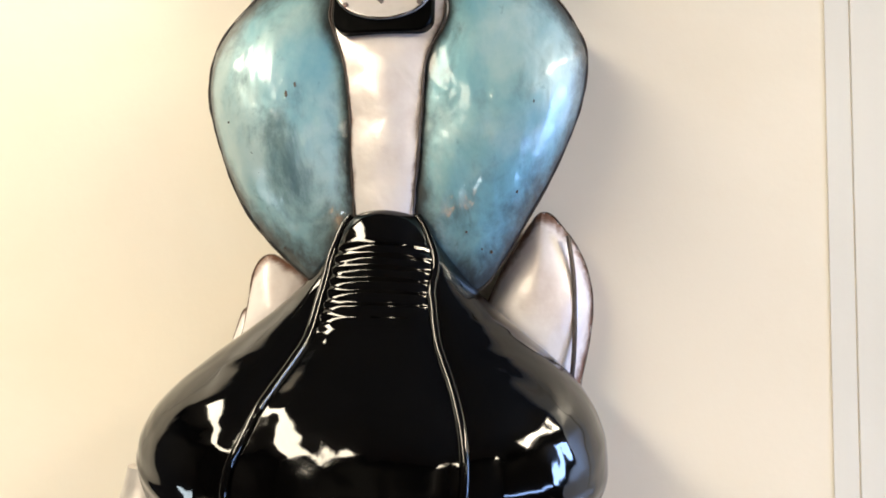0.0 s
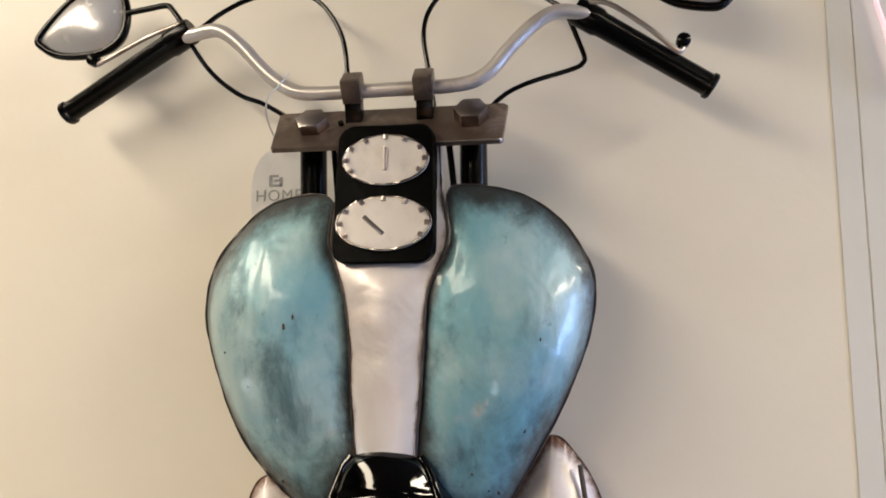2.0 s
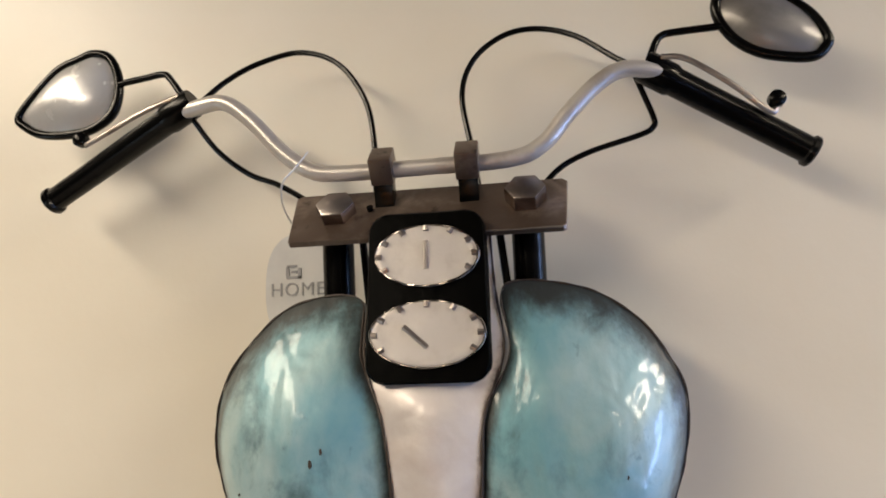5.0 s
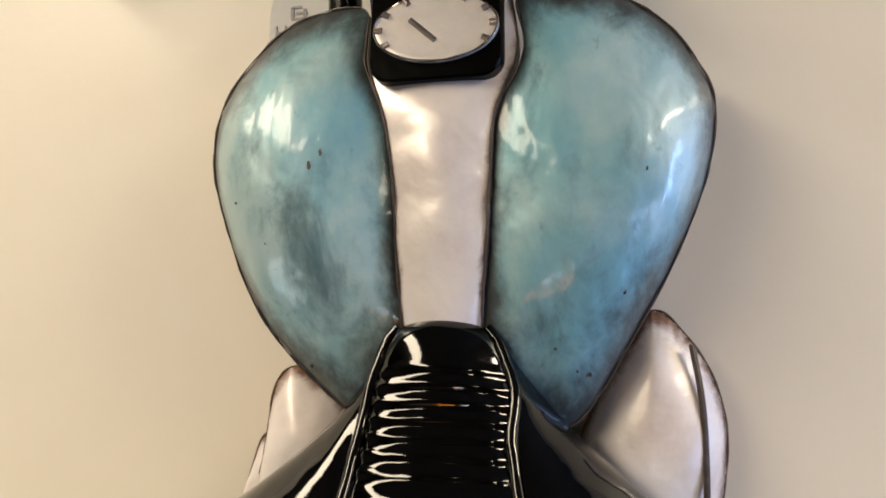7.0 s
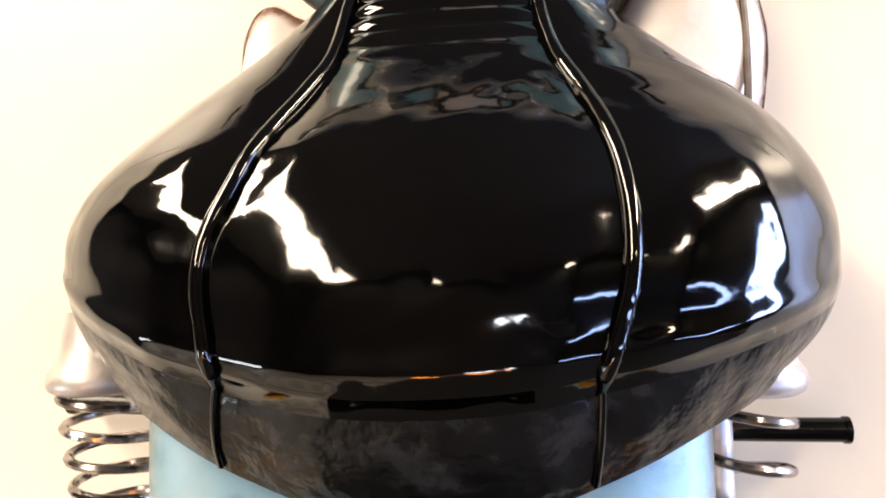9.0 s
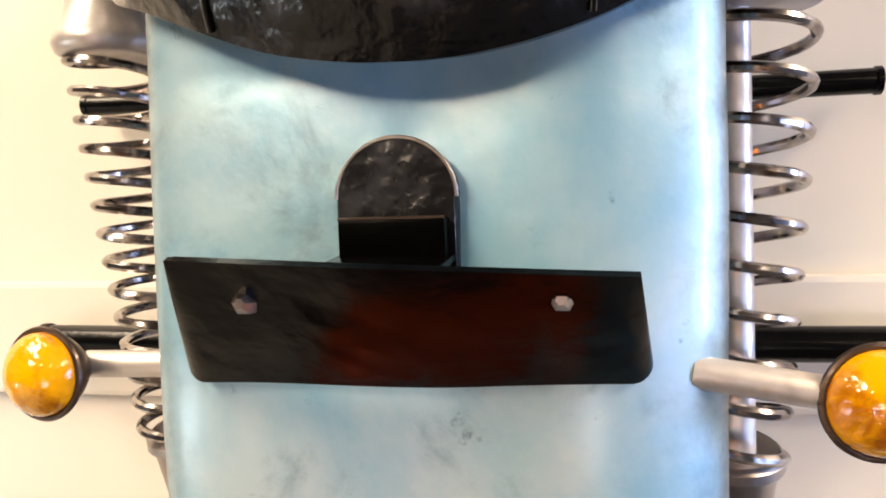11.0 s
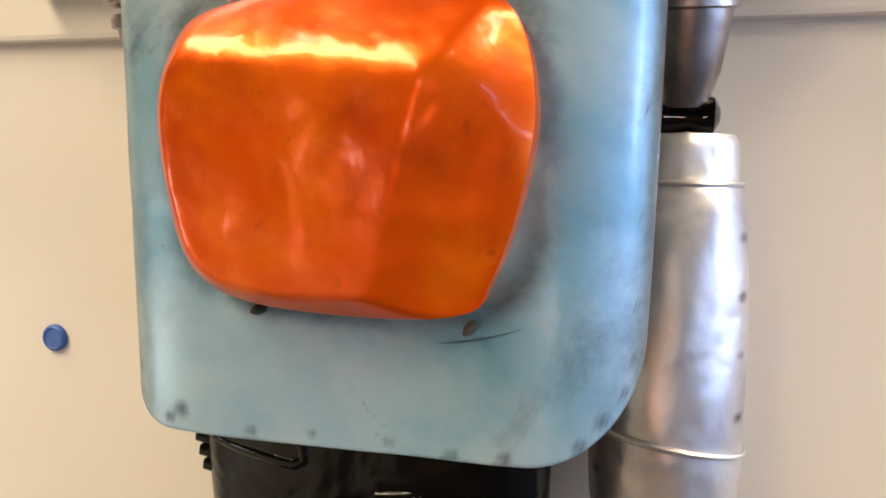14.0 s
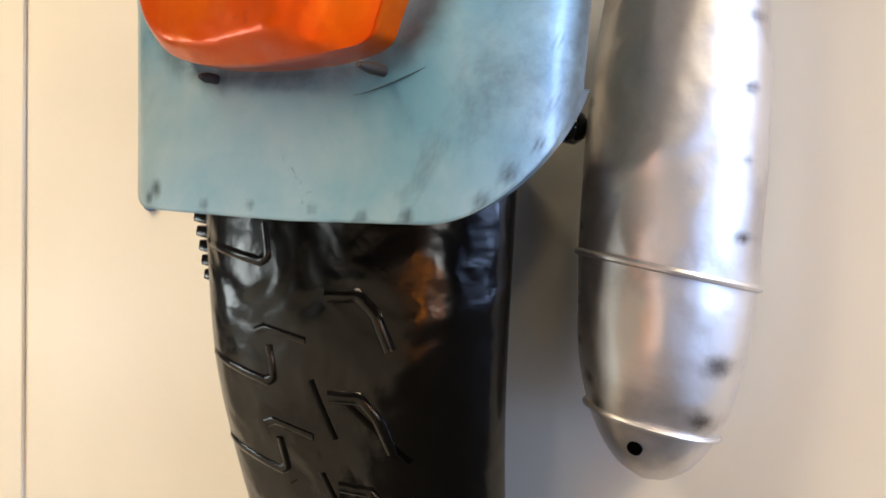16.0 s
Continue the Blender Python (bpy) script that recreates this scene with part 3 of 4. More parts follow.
def fender_point(u, z, out=0.0):
    """u: -1..1 across the fender's front at height z; out: metres in front of the skin."""
    y, w = lerp_rows(FEND_Y, z), lerp_rows(FEND_W, z)
    a = min(1.0, abs(u))
    x = -0.0015 + (w - (0.0010 if u < 0 else 0.0032)) * u
    rise = min(1.0, max(0.0, u))
    low = min(1.0, max(0.0, (1.20 - z) / 0.08))
    out += 0.013 * rise * rise * (3 - 2 * rise) * (0.72 + 0.28 * low * low * (3 - 2 * low))
    back = -0.127 if u < 0 else -0.128
    y = min(y, -0.149)
    if u < 0:
        return V((x, back + (y - back) * math.sqrt(1 - a ** 6) - out, z))
    t = max(0.0, (a - 0.32) / 0.68)
    return V((x, y - out + 0.038 * (1 - math.sqrt(max(0.0, 1 - t ** 2.3))), z))


def build_fender():
    bm = bmesh.new()
    layer = bm.verts.layers.float.new("rim")
    us = [math.sin(math.pi / 2 * (k / 45 - 1)) for k in range(91)]
    rows = []
    bottom, top = 0.9515, 1.42
    for k in range(130):
        v = (k / 129) ** 1.15
        row = []
        for u in us:
            corner = max(0.0, abs(u) - (0.78 if u < 0 else 0.62)) / (0.22 if u < 0 else 0.38)
            low = bottom + (0.028 if u < 0 else 0.050) * (1 - math.sqrt(max(0.0, 1 - corner ** 2))) + 0.005 * max(0.0, u)
            z = low + (top - low) * v
            p = fender_point(u, z)
            p.y -= 0.0018 * noise.noise(V((p.x * 14, 3.0, p.z * 14)))
            row.append(p)
        rows.append(row)
    for row in rows:
        row.insert(0, row[0] + V((0.004, 0.010, 0)))
        row.append(row[-1] + V((-0.004, 0.010, 0)))
    us = [-1.0] + us + [1.0]
    hem = [p + V((0, 0.006, 0.001)) for p in rows[0]]
    verts = skin(bm, [hem] + rows, False)
    burns = [(0.955, z, 0.007) for z in (0.999, 1.021, 1.058, 1.10)] + [(0.87, 0.974, 0.009), (0.80, 0.964, 0.008), (0.93, 0.985, 0.006)]
    burns += [(u, 0.957 + 0.004 * noise.noise(V((u * 9, 1, 2))), 0.007) for u in (-0.78, -0.42, -0.18, 0.12, 0.36, 0.55)] + [(-0.95, 0.978, 0.010), (-0.72, 0.962, 0.010)]
    burns = [(fender_point(u, z), r) for u, z, r in burns]
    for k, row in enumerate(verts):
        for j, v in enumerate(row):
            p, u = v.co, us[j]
            # Darker towards both sides, at the hem and in a ring round the tail light.
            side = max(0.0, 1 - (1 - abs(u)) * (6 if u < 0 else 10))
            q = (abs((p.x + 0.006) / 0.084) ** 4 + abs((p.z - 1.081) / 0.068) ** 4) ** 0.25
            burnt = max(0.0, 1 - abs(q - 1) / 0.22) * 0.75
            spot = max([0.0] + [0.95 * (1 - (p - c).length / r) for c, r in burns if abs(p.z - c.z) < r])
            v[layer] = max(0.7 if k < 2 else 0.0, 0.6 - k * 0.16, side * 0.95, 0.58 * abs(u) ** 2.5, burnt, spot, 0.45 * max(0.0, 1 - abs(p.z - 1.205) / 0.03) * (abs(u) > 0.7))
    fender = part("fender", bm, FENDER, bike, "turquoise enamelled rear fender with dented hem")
    for a, b in (((0.30, 1.003), (0.60, 1.012)),):
        line = [fender_point(a[0] + (b[0] - a[0]) * k / 8, a[1] + (b[1] - a[1]) * (k / 8) ** 1.5, 0.0002) for k in range(9)]
        part("scratch", bar(line, lambda s: 0.0003 * (0.3 + math.sin(s * math.pi)), 6), WORN, fender, "faint curved scratch")
    return fender


build_fender()


# licence plate with its half-round bracket
def build_plate():
    bm = bmesh.new()
    rows = []
    for k in range(15):
        v = k / 14
        row = []
        for j in range(49):
            u = 0.5 - 0.5 * math.cos(math.pi * j / 48)
            x = (-0.0945 + 0.023 * v) + (0.1855 - 0.029 * v) * u
            low, high = 1.2075 + 0.003 * u + 0.0006 * math.sin(u * 9), 1.2612 - 0.007 * u
            r = 0.008
            edge = min(u, 1 - u) * 0.186
            if edge < r:
                low += r - math.sqrt(max(0, r * r - (r - edge) ** 2))
            z = low + (high - low) * v
            row.append(V((x, -0.1635 - 0.050 * v - 0.003 * math.sin(u * math.pi) + 0.0016 * noise.noise(V((x * 22, 0, z * 22))), z)))
        rows.append(row)
    rows.append([p + V((0, 0.003, 0.0012)) for p in rows[-1]])
    skin(bm, rows, False)
    skin(bm, [[p + V((0, 0.003, 0)) for p in row] for row in rows], False)
    plate = part("licence_plate", bm, PLATE, bike, "blank black metal licence plate leaning forward")
    for x, z in ((-0.0485, 1.2455), (0.0612, 1.2468)):
        y = -0.166 - 0.050 * (z - 1.2085) / 0.055
        part("plate_bolt", lathe((x, y + 0.002, z), (x, y - 0.006, z), [(0, 0.0048), (0.6, 0.0045), (1, 0.002)], 6), STEEL, plate, "small worn steel bolt")
    outline = [V((0.020, -0.161, 1.250))] + [V((-0.004 + 0.024 * math.cos(a), -0.161, 1.281 + 0.0235 * math.sin(a))) for a in (math.pi * k / 18 for k in range(19))] + [V((-0.028, -0.161, 1.250))]
    part("plate_bracket", plate_shape(outline, 0.008, 0.001), SCUFF, plate, "half-round dark grey bracket above the plate")
    part("bracket_rim", bar([p + V((0, -0.0004, 0)) for p in outline[1:-1]], 0.0009, 6), STEEL, plate, "bare steel edge")
    # Black block added where the bracket's lower half is a dark recess.
    part("bracket_recess", block((-0.004, -0.165, 1.2605), (0.0420, 0.009, 0.025), (3, 0, 0), 0.0012), PANEL, plate, "black block put in for the dark recess in the bracket's lower half")
    part("bracket_edge", bar([(-0.0248, -0.1698, 1.2733), (0.0168, -0.1698, 1.2733)], 0.0007, 6), BROWN, plate, "thin brown metal edge")
    part("bracket_shelf", block((-0.004, -0.182, 1.2560), (0.047, 0.042, 0.003), (6, 0, 0), 0.0008), PLATE, plate)
    return plate


build_plate()


# tail light
def build_tail():
    base = smooth_line([(-0.062, 0, 1.1385), (-0.009, 0, 1.146), (0.045, 0, 1.142), (0.067, 0, 1.131), (0.0755, 0, 1.098), (0.070, 0, 1.062), (0.059, 0, 1.031), (0.048, 0, 1.0185),
                        (0.0, 0, 1.0145), (-0.048, 0, 1.0180), (-0.073, 0, 1.032), (-0.084, 0, 1.064), (-0.0875, 0, 1.099), (-0.0800, 0, 1.1235)], 9, True)
    c = V((-0.006, 0, 1.079))
    right = [(1.0165, 0.049), (1.030, 0.059), (1.062, 0.070), (1.098, 0.0755), (1.131, 0.068)]

    def height(p, s, reach):
        front = 0.0085 + 0.06 * (p.x + 0.08) + 0.115 * (p.z - 1.02)
        fold = 0.015 + (p.z - 1.032) * 0.28
        front -= 0.50 * max(0.0, p.x - fold)
        top = (1.1445 - p.z) * 0.74 + 0.002
        edge = (lerp_rows(right, p.z) - p.x) * 0.80 + 0.002
        rim = 0.003 + 0.013 * (1 - s) * reach / 0.010
        roll = -0.0026 * math.log(math.exp(-front / 0.0026) + math.exp(-top / 0.0026)) + 0.0008
        h = min(roll, edge, rim)
        soft = sum(math.exp(-(v - h) / 0.0010) for v in (roll, edge, rim))
        h -= 0.0010 * math.log(soft)
        return h + (1 - s ** 6) * (0.0014 * noise.noise(p * 26) + 0.0007 * noise.noise(p * 60))

    def skew(x):
        return 0.014 * max(0.0, (x + 0.02) / 0.095) ** 1.2

    rows = [[V((p.x, -0.146, p.z)) for p in base], [V((p.x, -0.158 - skew(p.x), p.z)) for p in base]]
    for k in range(34):
        s = 1 - (k / 34) ** 1.25
        row = []
        for p in base:
            q = V((c.x + (p.x - c.x) * s, 0, c.z + (p.z - c.z) * s))
            row.append(V((q.x, -0.160 - skew(q.x) - height(q, s, (p - c).length), q.z)))
        rows.append(row)
    bm = bmesh.new()
    skin(bm, rows, True, False, True)
    tail = part("tail_light", bm, ORANGE, bike, "dented glossy orange tail light with faceted lens")
    for x, z in ((-0.055, 1.144), (0.047, 1.1445), (-0.008, 1.148), (-0.046, 1.0125), (0.050, 1.0115)):
        part("rivet", lathe((x, -0.150, z), (x, -0.159 - skew(x), z), [(0, 0.0024), (0.6, 0.0024), (1, 0.0012)], 10), TUBE if z > 1.1 else SEAM, tail, "small steel tab")
    return tail


build_tail()


# turn signals
def turn_signal(x0, x1, z0, z1, label, y0=-0.128):
    sign = -1 if x1 < 0 else 1
    c = V((x1, -0.150, z1))
    ax = V((sign * 0.10, -1.0, 0.03)).normalized()
    sig = part("turn_signal", lathe(c - ax * 0.022, c - ax * 0.004, [(0, 0.006), (0.2, 0.0105), (0.6, 0.016), (0.95, 0.0192), (1.0, 0.0192)], 28), BROWN, bike, label)
    part("stem", bar([(x0, y0, z0), ((x0 + x1) / 2, y0, (z0 + z1) / 2), (x1 - sign * 0.006, y0 + 0.002, z1)], 0.0066, 14), TUBE, sig, "silver tube stem")
    if sign < 0:
        part("collar", lathe((x0 - sign * 0.003, y0, z0), (x0 + sign * 0.003, y0, z0), [(0, 0.0090), (0.7, 0.0090), (1, 0.008)], 16), BROWN, sig)
    part("lens", lathe(c - ax * 0.005, c + ax * 0.013, [(0, 0.0188), (0.25, 0.0195), (0.45, 0.0189), (0.6, 0.0170), (0.75, 0.0140), (0.87, 0.0100), (0.95, 0.0057), (1, 0.001)], 32), AMBER, sig, "faceted amber lens")
    side = ax.cross(V((0, 0, 1))).normalized()
    up = side.cross(ax)
    ring = [c - ax * 0.001 + (side * math.cos(a) + up * math.sin(a)) * 0.0203 for a in (2 * math.pi * k / 40 for k in range(41))]
    part("lens_rim", bar(ring, 0.0017, 8, False), BROWN, sig, "dark brown metal rim")
    return sig


turn_signal(-0.120, -0.177, 1.208, 1.2065, "amber turn signal on a silver stem")
turn_signal(0.106, 0.1705, 1.212, 1.2025, "amber turn signal on a silver stem", -0.146)


# shock absorbers
def shock(x_top, x_low, r_top, r_low, label, shaft, turns):
    top, low = 1.372, 1.158
    y = -0.075
    ob = part("shock_absorber", lathe((x_low, y + 0.004, low - 0.012), (x_low, y + 0.004, low + 0.05), [(0, shaft), (1, shaft)], 16), TUBE, bike, label)
    if shaft > 0.006:
        part("shaft", lathe((x_low + 0.002, y + 0.004, low), (x_top - 0.014, y + 0.004, top + 0.01), [(0, shaft), (1, shaft)], 16), TUBE, ob, "silver shaft")
    line = []
    for k in range(turns * 20 + 1):
        s = k / (turns * 20)
        a = 2 * math.pi * turns * s
        r = r_top + (r_low - r_top) * s
        line.append(V((x_top + (x_low - x_top) * s + r * math.cos(a), y + r * math.sin(a), top + (low - top) * s ** 0.97)))
    part("spring", bar(line, 0.0027, 8), COIL, ob, "steel coil spring")
    part("spring_cap", lathe((x_top, y, top + 0.036), (x_top, y, top - 0.008), [(0, r_top * 0.8), (0.4, r_top * 0.95), (0.66, r_top * 1.08), (0.74, r_top * 1.22), (0.86, r_top * 1.27), (0.95, r_top * 1.2), (1, r_top * 1.05)], 24), TUBE, ob, "flared silver cap")
    part("cup", lathe((x_low, y + 0.006, low + 0.002), (x_low, y + 0.016, low - 0.050), [(0, r_low * 1.0), (0.05, r_low * 1.12), (0.14, r_low * 1.12), (0.16, r_low * 0.98), (0.7, r_low * 0.8), (1, r_low * 0.55)], 24), STEEL, ob, "tapered grey steel cup")
    part("knob", lathe((x_low - 0.018, y + 0.016, low - 0.055), (x_low + 0.018, y + 0.016, low - 0.055), [(0, 0.004), (0.1, 0.009), (0.3, 0.010), (0.6, 0.008), (0.75, 0.010), (0.92, 0.009), (1, 0.004)], 16), GLOSS, ob, "black round knob")
    return ob


shock(0.1475, 0.1325, 0.0225, 0.0215, "coil spring shock absorber with silver shaft", 0.0085, 10)
shock(-0.189, -0.153, 0.0225, 0.0215, "coil spring shock absorber beside the fender", 0.004, 14)

strut = part("muffler_strut", lathe((0.045, -0.050, 0.999), (0.093, -0.050, 1.001), [(0, 0.0045), (0.72, 0.0045), (0.75, 0.0075), (0.86, 0.0085), (0.95, 0.006), (1, 0.002)], 16), GLOSS, bike, "short black strut with a ball end")
# foot pegs
for a, b, r in (((0.08, -0.022, 1.3355), (0.213, -0.022, 1.3355), 0.0065), ((-0.08, -0.022, 1.346), (-0.246, -0.022, 1.349), 0.0065),
                ((0.08, -0.026, 1.201), (0.272, -0.026, 1.202), 0.0095), ((-0.08, -0.026, 1.199), (-0.283, -0.026, 1.200), 0.0095)):
    peg = part("foot_peg", lathe(a, b, [(0, r), (0.97, r), (0.975, r * 1.12), (0.995, r * 1.12), (1, r * 0.8)], 18), SATIN, bike, "black metal foot peg")


# muffler
BURNS = [(0.165, 1.044, 0.007), (0.1655, 1.015, 0.006), (0.166, 0.986, 0.006), (0.167, 0.954, 0.006), (0.162, 0.900, 0.012), (0.157, 0.876, 0.012),
         (0.098, 0.921, 0.006), (0.100, 0.903, 0.006), (0.107, 0.887, 0.009), (0.112, 0.876, 0.010), (0.098, 0.955, 0.006), (0.099, 1.01, 0.008)]


def build_muffler():
    cx, cy = 0.132, -0.044
    prof = [(1.094, 0.028), (1.09, 0.030), (1.072, 0.0315), (1.068, 0.033), (1.06, 0.0345), (1.03, 0.0375), (0.98, 0.0395), (0.94, 0.0395), (0.91, 0.038), (0.885, 0.0345), (0.865, 0.028), (0.85, 0.019), (0.842, 0.009), (0.8395, 0.001)]
    bm = bmesh.new()
    layer = bm.verts.layers.float.new("rim")
    rings = []
    zs = [1.094 - (1.094 - 0.8395) * (k / 120) for k in range(121)]
    for z in zs:
        r = lerp_rows(prof, z)
        rings.append([V((cx + r * math.cos(a) + 0.0006 * noise.noise(V((a, z * 30, 2))), cy + r * 0.92 * math.sin(a) + 0.0012 * noise.noise(V((math.cos(a) * 2, z * 24, math.sin(a) * 2))), z)) for a in (2 * math.pi * j / 80 for j in range(80))])
    verts = skin(bm, rings, True, True, True)
    for z, row in zip(zs, verts):
        for v in row:
            seam = max(0, 1 - abs(z - 0.937) * 90, 1 - abs(z - 0.868) * 90) * 0.5
            spot = max(1.0 * (1 - V((v.co.x - x, v.co.z - h)).length / (1.35 * r)) for x, h, r in BURNS) if v.co.y < cy + 0.01 else 0
            v[layer] = max(seam, spot)
    muf = part("muffler", bm, MUFFLER, bike, "welded silver steel muffler with rounded end")
    for z, lean in ((0.937, 0.006), (0.868, 0.005), (1.070, 0.0)):
        ring = []
        for a in (2 * math.pi * j / 48 for j in range(49)):
            h = z - lean * 0.8 * math.cos(a) - lean * 0.7 * math.sin(a)
            r = lerp_rows(prof, h) + 0.0006
            ring.append(V((cx + r * math.cos(a), cy + r * 0.92 * math.sin(a), h)))
        part("weld_band", bar(ring, 0.0016, 8, False), MUFFLER, muf, "raised weld band")
    part("drain_hole", lathe((0.1310, -0.052, 0.865), (0.1308, -0.0690, 0.8600), [(0, 0.0032), (1, 0.0034)], 14), PANEL, muf, "small dark hole")
    return muf


build_muffler()

# tyre
TYRE_Y = [(0.66, -0.010), (0.70, -0.048), (0.74, -0.074), (0.80, -0.097), (0.88, -0.116), (0.98, -0.124)]
TYRE_W = [(0.66, 0.064), (0.74, 0.080), (0.80, 0.086), (0.88, 0.091), (0.98, 0.094)]


def tyre_point(u, z, out=0.0):
    """u: -1..1 across the tread, on to 1.3 round the side wall."""
    y, w = lerp_rows(TYRE_Y, z) - out, lerp_rows(TYRE_W, z) + out * 0.6
    a = min(1.0, abs(u))
    side = min(-0.003, y + 0.030)
    p = V((-0.015 + w * max(-1, min(1, u)), side + (y - side) * (1 - a ** 3.2) ** (1 / 2.2), z))
    if abs(u) > 1:
        t = (abs(u) - 1) / 0.3
        p.x -= math.copysign(0.052 * t ** 1.2, u)
        p.y += (max(0.0, -0.004 - side)) * t
    return p


def build_tyre():
    bm = bmesh.new()
    us = [-1.3, -1.2, -1.1] + [math.sin(math.pi / 2 * (k / 22 - 1)) for k in range(45)] + [1.1, 1.2, 1.3]
    rows = [[tyre_point(u, 0.66 + 0.33 * k / 50) for u in us] for k in range(51)]
    skin(bm, rows, False)
    tyre = part("tyre", bm, TYRE, bike, "black painted metal tyre with raised hooked tread")

    def tread(path, r=0.0035):
        part("tread_bar", bar([tyre_point(u, z, -0.0024) for u, z in smooth_line2(path)], r * 1.25, 10, True, 0.8), TYRE, tyre)

    def smooth_line2(path):
        out = []
        for (u, z), (u2, z2) in zip(path, path[1:]):
            for k in range(6):
                out.append((u + (u2 - u) * k / 6, z + (z2 - z) * k / 6))
        return out + [path[-1]]

    def slot(path, r=0.0030):
        part("tread_slot", bar([tyre_point(u, z, -0.0021) for u, z in smooth_line2(path)], r, 8, True, 0.55), PANEL, tyre)

    for z in (0.932, 0.871, 0.822, 0.774, 0.727):
        tread([(-0.87, z + 0.003), (-0.34, z - 0.003), (-0.28, z), (-0.30, z + 0.016)], 0.0034)
        slot([(-0.90, z - 0.0035), (-0.30, z - 0.0095), (-0.22, z - 0.005)], 0.0034)
        tread([(-0.40, z + 0.022), (-0.32, z + 0.025), (-0.02, z + 0.022)], 0.0030)
        slot([(-0.36, z + 0.012), (-0.36, z + 0.018), (-0.06, z + 0.0155)], 0.0026)
        tread([(0.13, z + 0.046), (0.34, z + 0.048), (0.44, z + 0.040), (0.52, z + 0.024)], 0.0038)
        if z < 0.93:
            slot([(0.01, z + 0.003), (0.15, z - 0.025)], 0.0046)
            slot([(0.25, z - 0.004), (0.62, z - 0.027)], 0.0046)
    for k in range(5):
        c = tyre_point(-0.99, 0.9460 - 0.0080 * k)
        part("tread_lug", block(c + V((-0.0005 + 0.0015 * k, 0.006, 0)), (0.015, 0.024, 0.0062), (0, 8, 0), 0.0014), TYRE, tyre)
    return tyre


build_tyre()

# handlebar
BAR = smooth_line([(-0.202, -0.058, 1.9682), (-0.172, -0.066, 1.9707), (-0.149, -0.069, 1.9707), (-0.127, -0.070, 1.9544), (-0.103, -0.070, 1.9284), (-0.081, -0.070, 1.9124), (-0.058, -0.070, 1.9084),
                   (0.004, -0.070, 1.9084), (0.064, -0.070, 1.9094), (0.088, -0.070, 1.9184), (0.106, -0.070, 1.9384), (0.126, -0.070, 1.9574), (0.144, -0.069, 1.9672), (0.165, -0.066, 1.9662), (0.188, -0.058, 1.9582)], 7)
handlebar = part("handlebar", bar(BAR, 0.0060, 16), TUBE, bike, "bent brushed silver handlebar tube")
for x in (-0.026, 0.035):
    clamp = part("bar_clamp", block((x, -0.072, 1.9105), (0.0165, 0.021, 0.021), (42, 0, 2), 0.0016), DARK_STEEL, bike, "worn steel nut clamping the handlebar")
    part("clamp_post", block((x, -0.066, 1.894), (0.0140, 0.012, 0.030), (20, 0, 2), 0.001), SATIN, clamp)


def grip(a, b, label):
    a, b = V(a), V(b)
    g = part("grip", lathe(a, b, [(0, 0.0108), (0.02, 0.0117), (0.17, 0.0117), (0.19, 0.0102), (0.955, 0.0094), (0.965, 0.0112), (0.99, 0.0112), (1, 0.0100)], 24), SATIN, bike, label)
    part("ridge", bar([a.lerp(b, 0.2) + V((0, -0.0092, 0.003)), a.lerp(b, 0.93) + V((0, -0.0085, 0.003))], 0.0011, 6), SATIN, g)
    return g


grip((-0.179, -0.060, 1.9780), (-0.310, -0.046, 1.9095), "black handlebar grip with flared end")
grip((0.160, -0.060, 1.9725), (0.270, -0.046, 1.9040), "black handlebar grip with flared end")


def mirror(points, arm, label, face=GLASS):
    edge = smooth_line(points, 6, True)
    c = sum(edge, V()) / len(edge)
    m = part("mirror", dome(edge, c, 0.009, 10, 2.2, 0.012, 0.0006), face, bike, label)
    part("mirror_frame", bar(edge + edge[:1], 0.0038, 10, False), SATIN, m, "black metal rim")
    part("mirror_arm", bar(smooth_line(arm, 6), 0.0027, 10), SATIN, m, "bent black rod")
    return m


mirror([(-0.343, -0.047, 1.9845), (-0.328, -0.047, 2.0045), (-0.309, -0.047, 2.0225), (-0.291, -0.047, 2.0295), (-0.278, -0.047, 2.0335), (-0.264, -0.047, 2.0295), (-0.255, -0.047, 2.0145), (-0.253, -0.047, 1.9955), (-0.259, -0.047, 1.9795), (-0.275, -0.047, 1.9685), (-0.296, -0.047, 1.9655), (-0.320, -0.047, 1.9675), (-0.336, -0.047, 1.9755)],
       [(-0.252, -0.049, 2.0040), (-0.228, -0.049, 2.0070), (-0.213, -0.050, 2.0080), (-0.206, -0.051, 2.0040), (-0.188, -0.057, 1.9810)], "leaf-shaped silver handlebar mirror with black rim")
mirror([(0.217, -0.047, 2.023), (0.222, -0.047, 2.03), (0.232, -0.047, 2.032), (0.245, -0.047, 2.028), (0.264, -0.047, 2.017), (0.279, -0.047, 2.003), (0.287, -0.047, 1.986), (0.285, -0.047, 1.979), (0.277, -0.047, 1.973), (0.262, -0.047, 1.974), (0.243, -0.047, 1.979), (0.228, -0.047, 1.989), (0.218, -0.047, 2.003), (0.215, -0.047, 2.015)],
       [(0.163, -0.057, 1.9720), (0.171, -0.051, 1.9920), (0.176, -0.050, 1.9980), (0.185, -0.049, 2.0000), (0.217, -0.049, 2.0010)], "leaf-shaped handlebar mirror with darker grey face and black rim", DARK_GLASS)


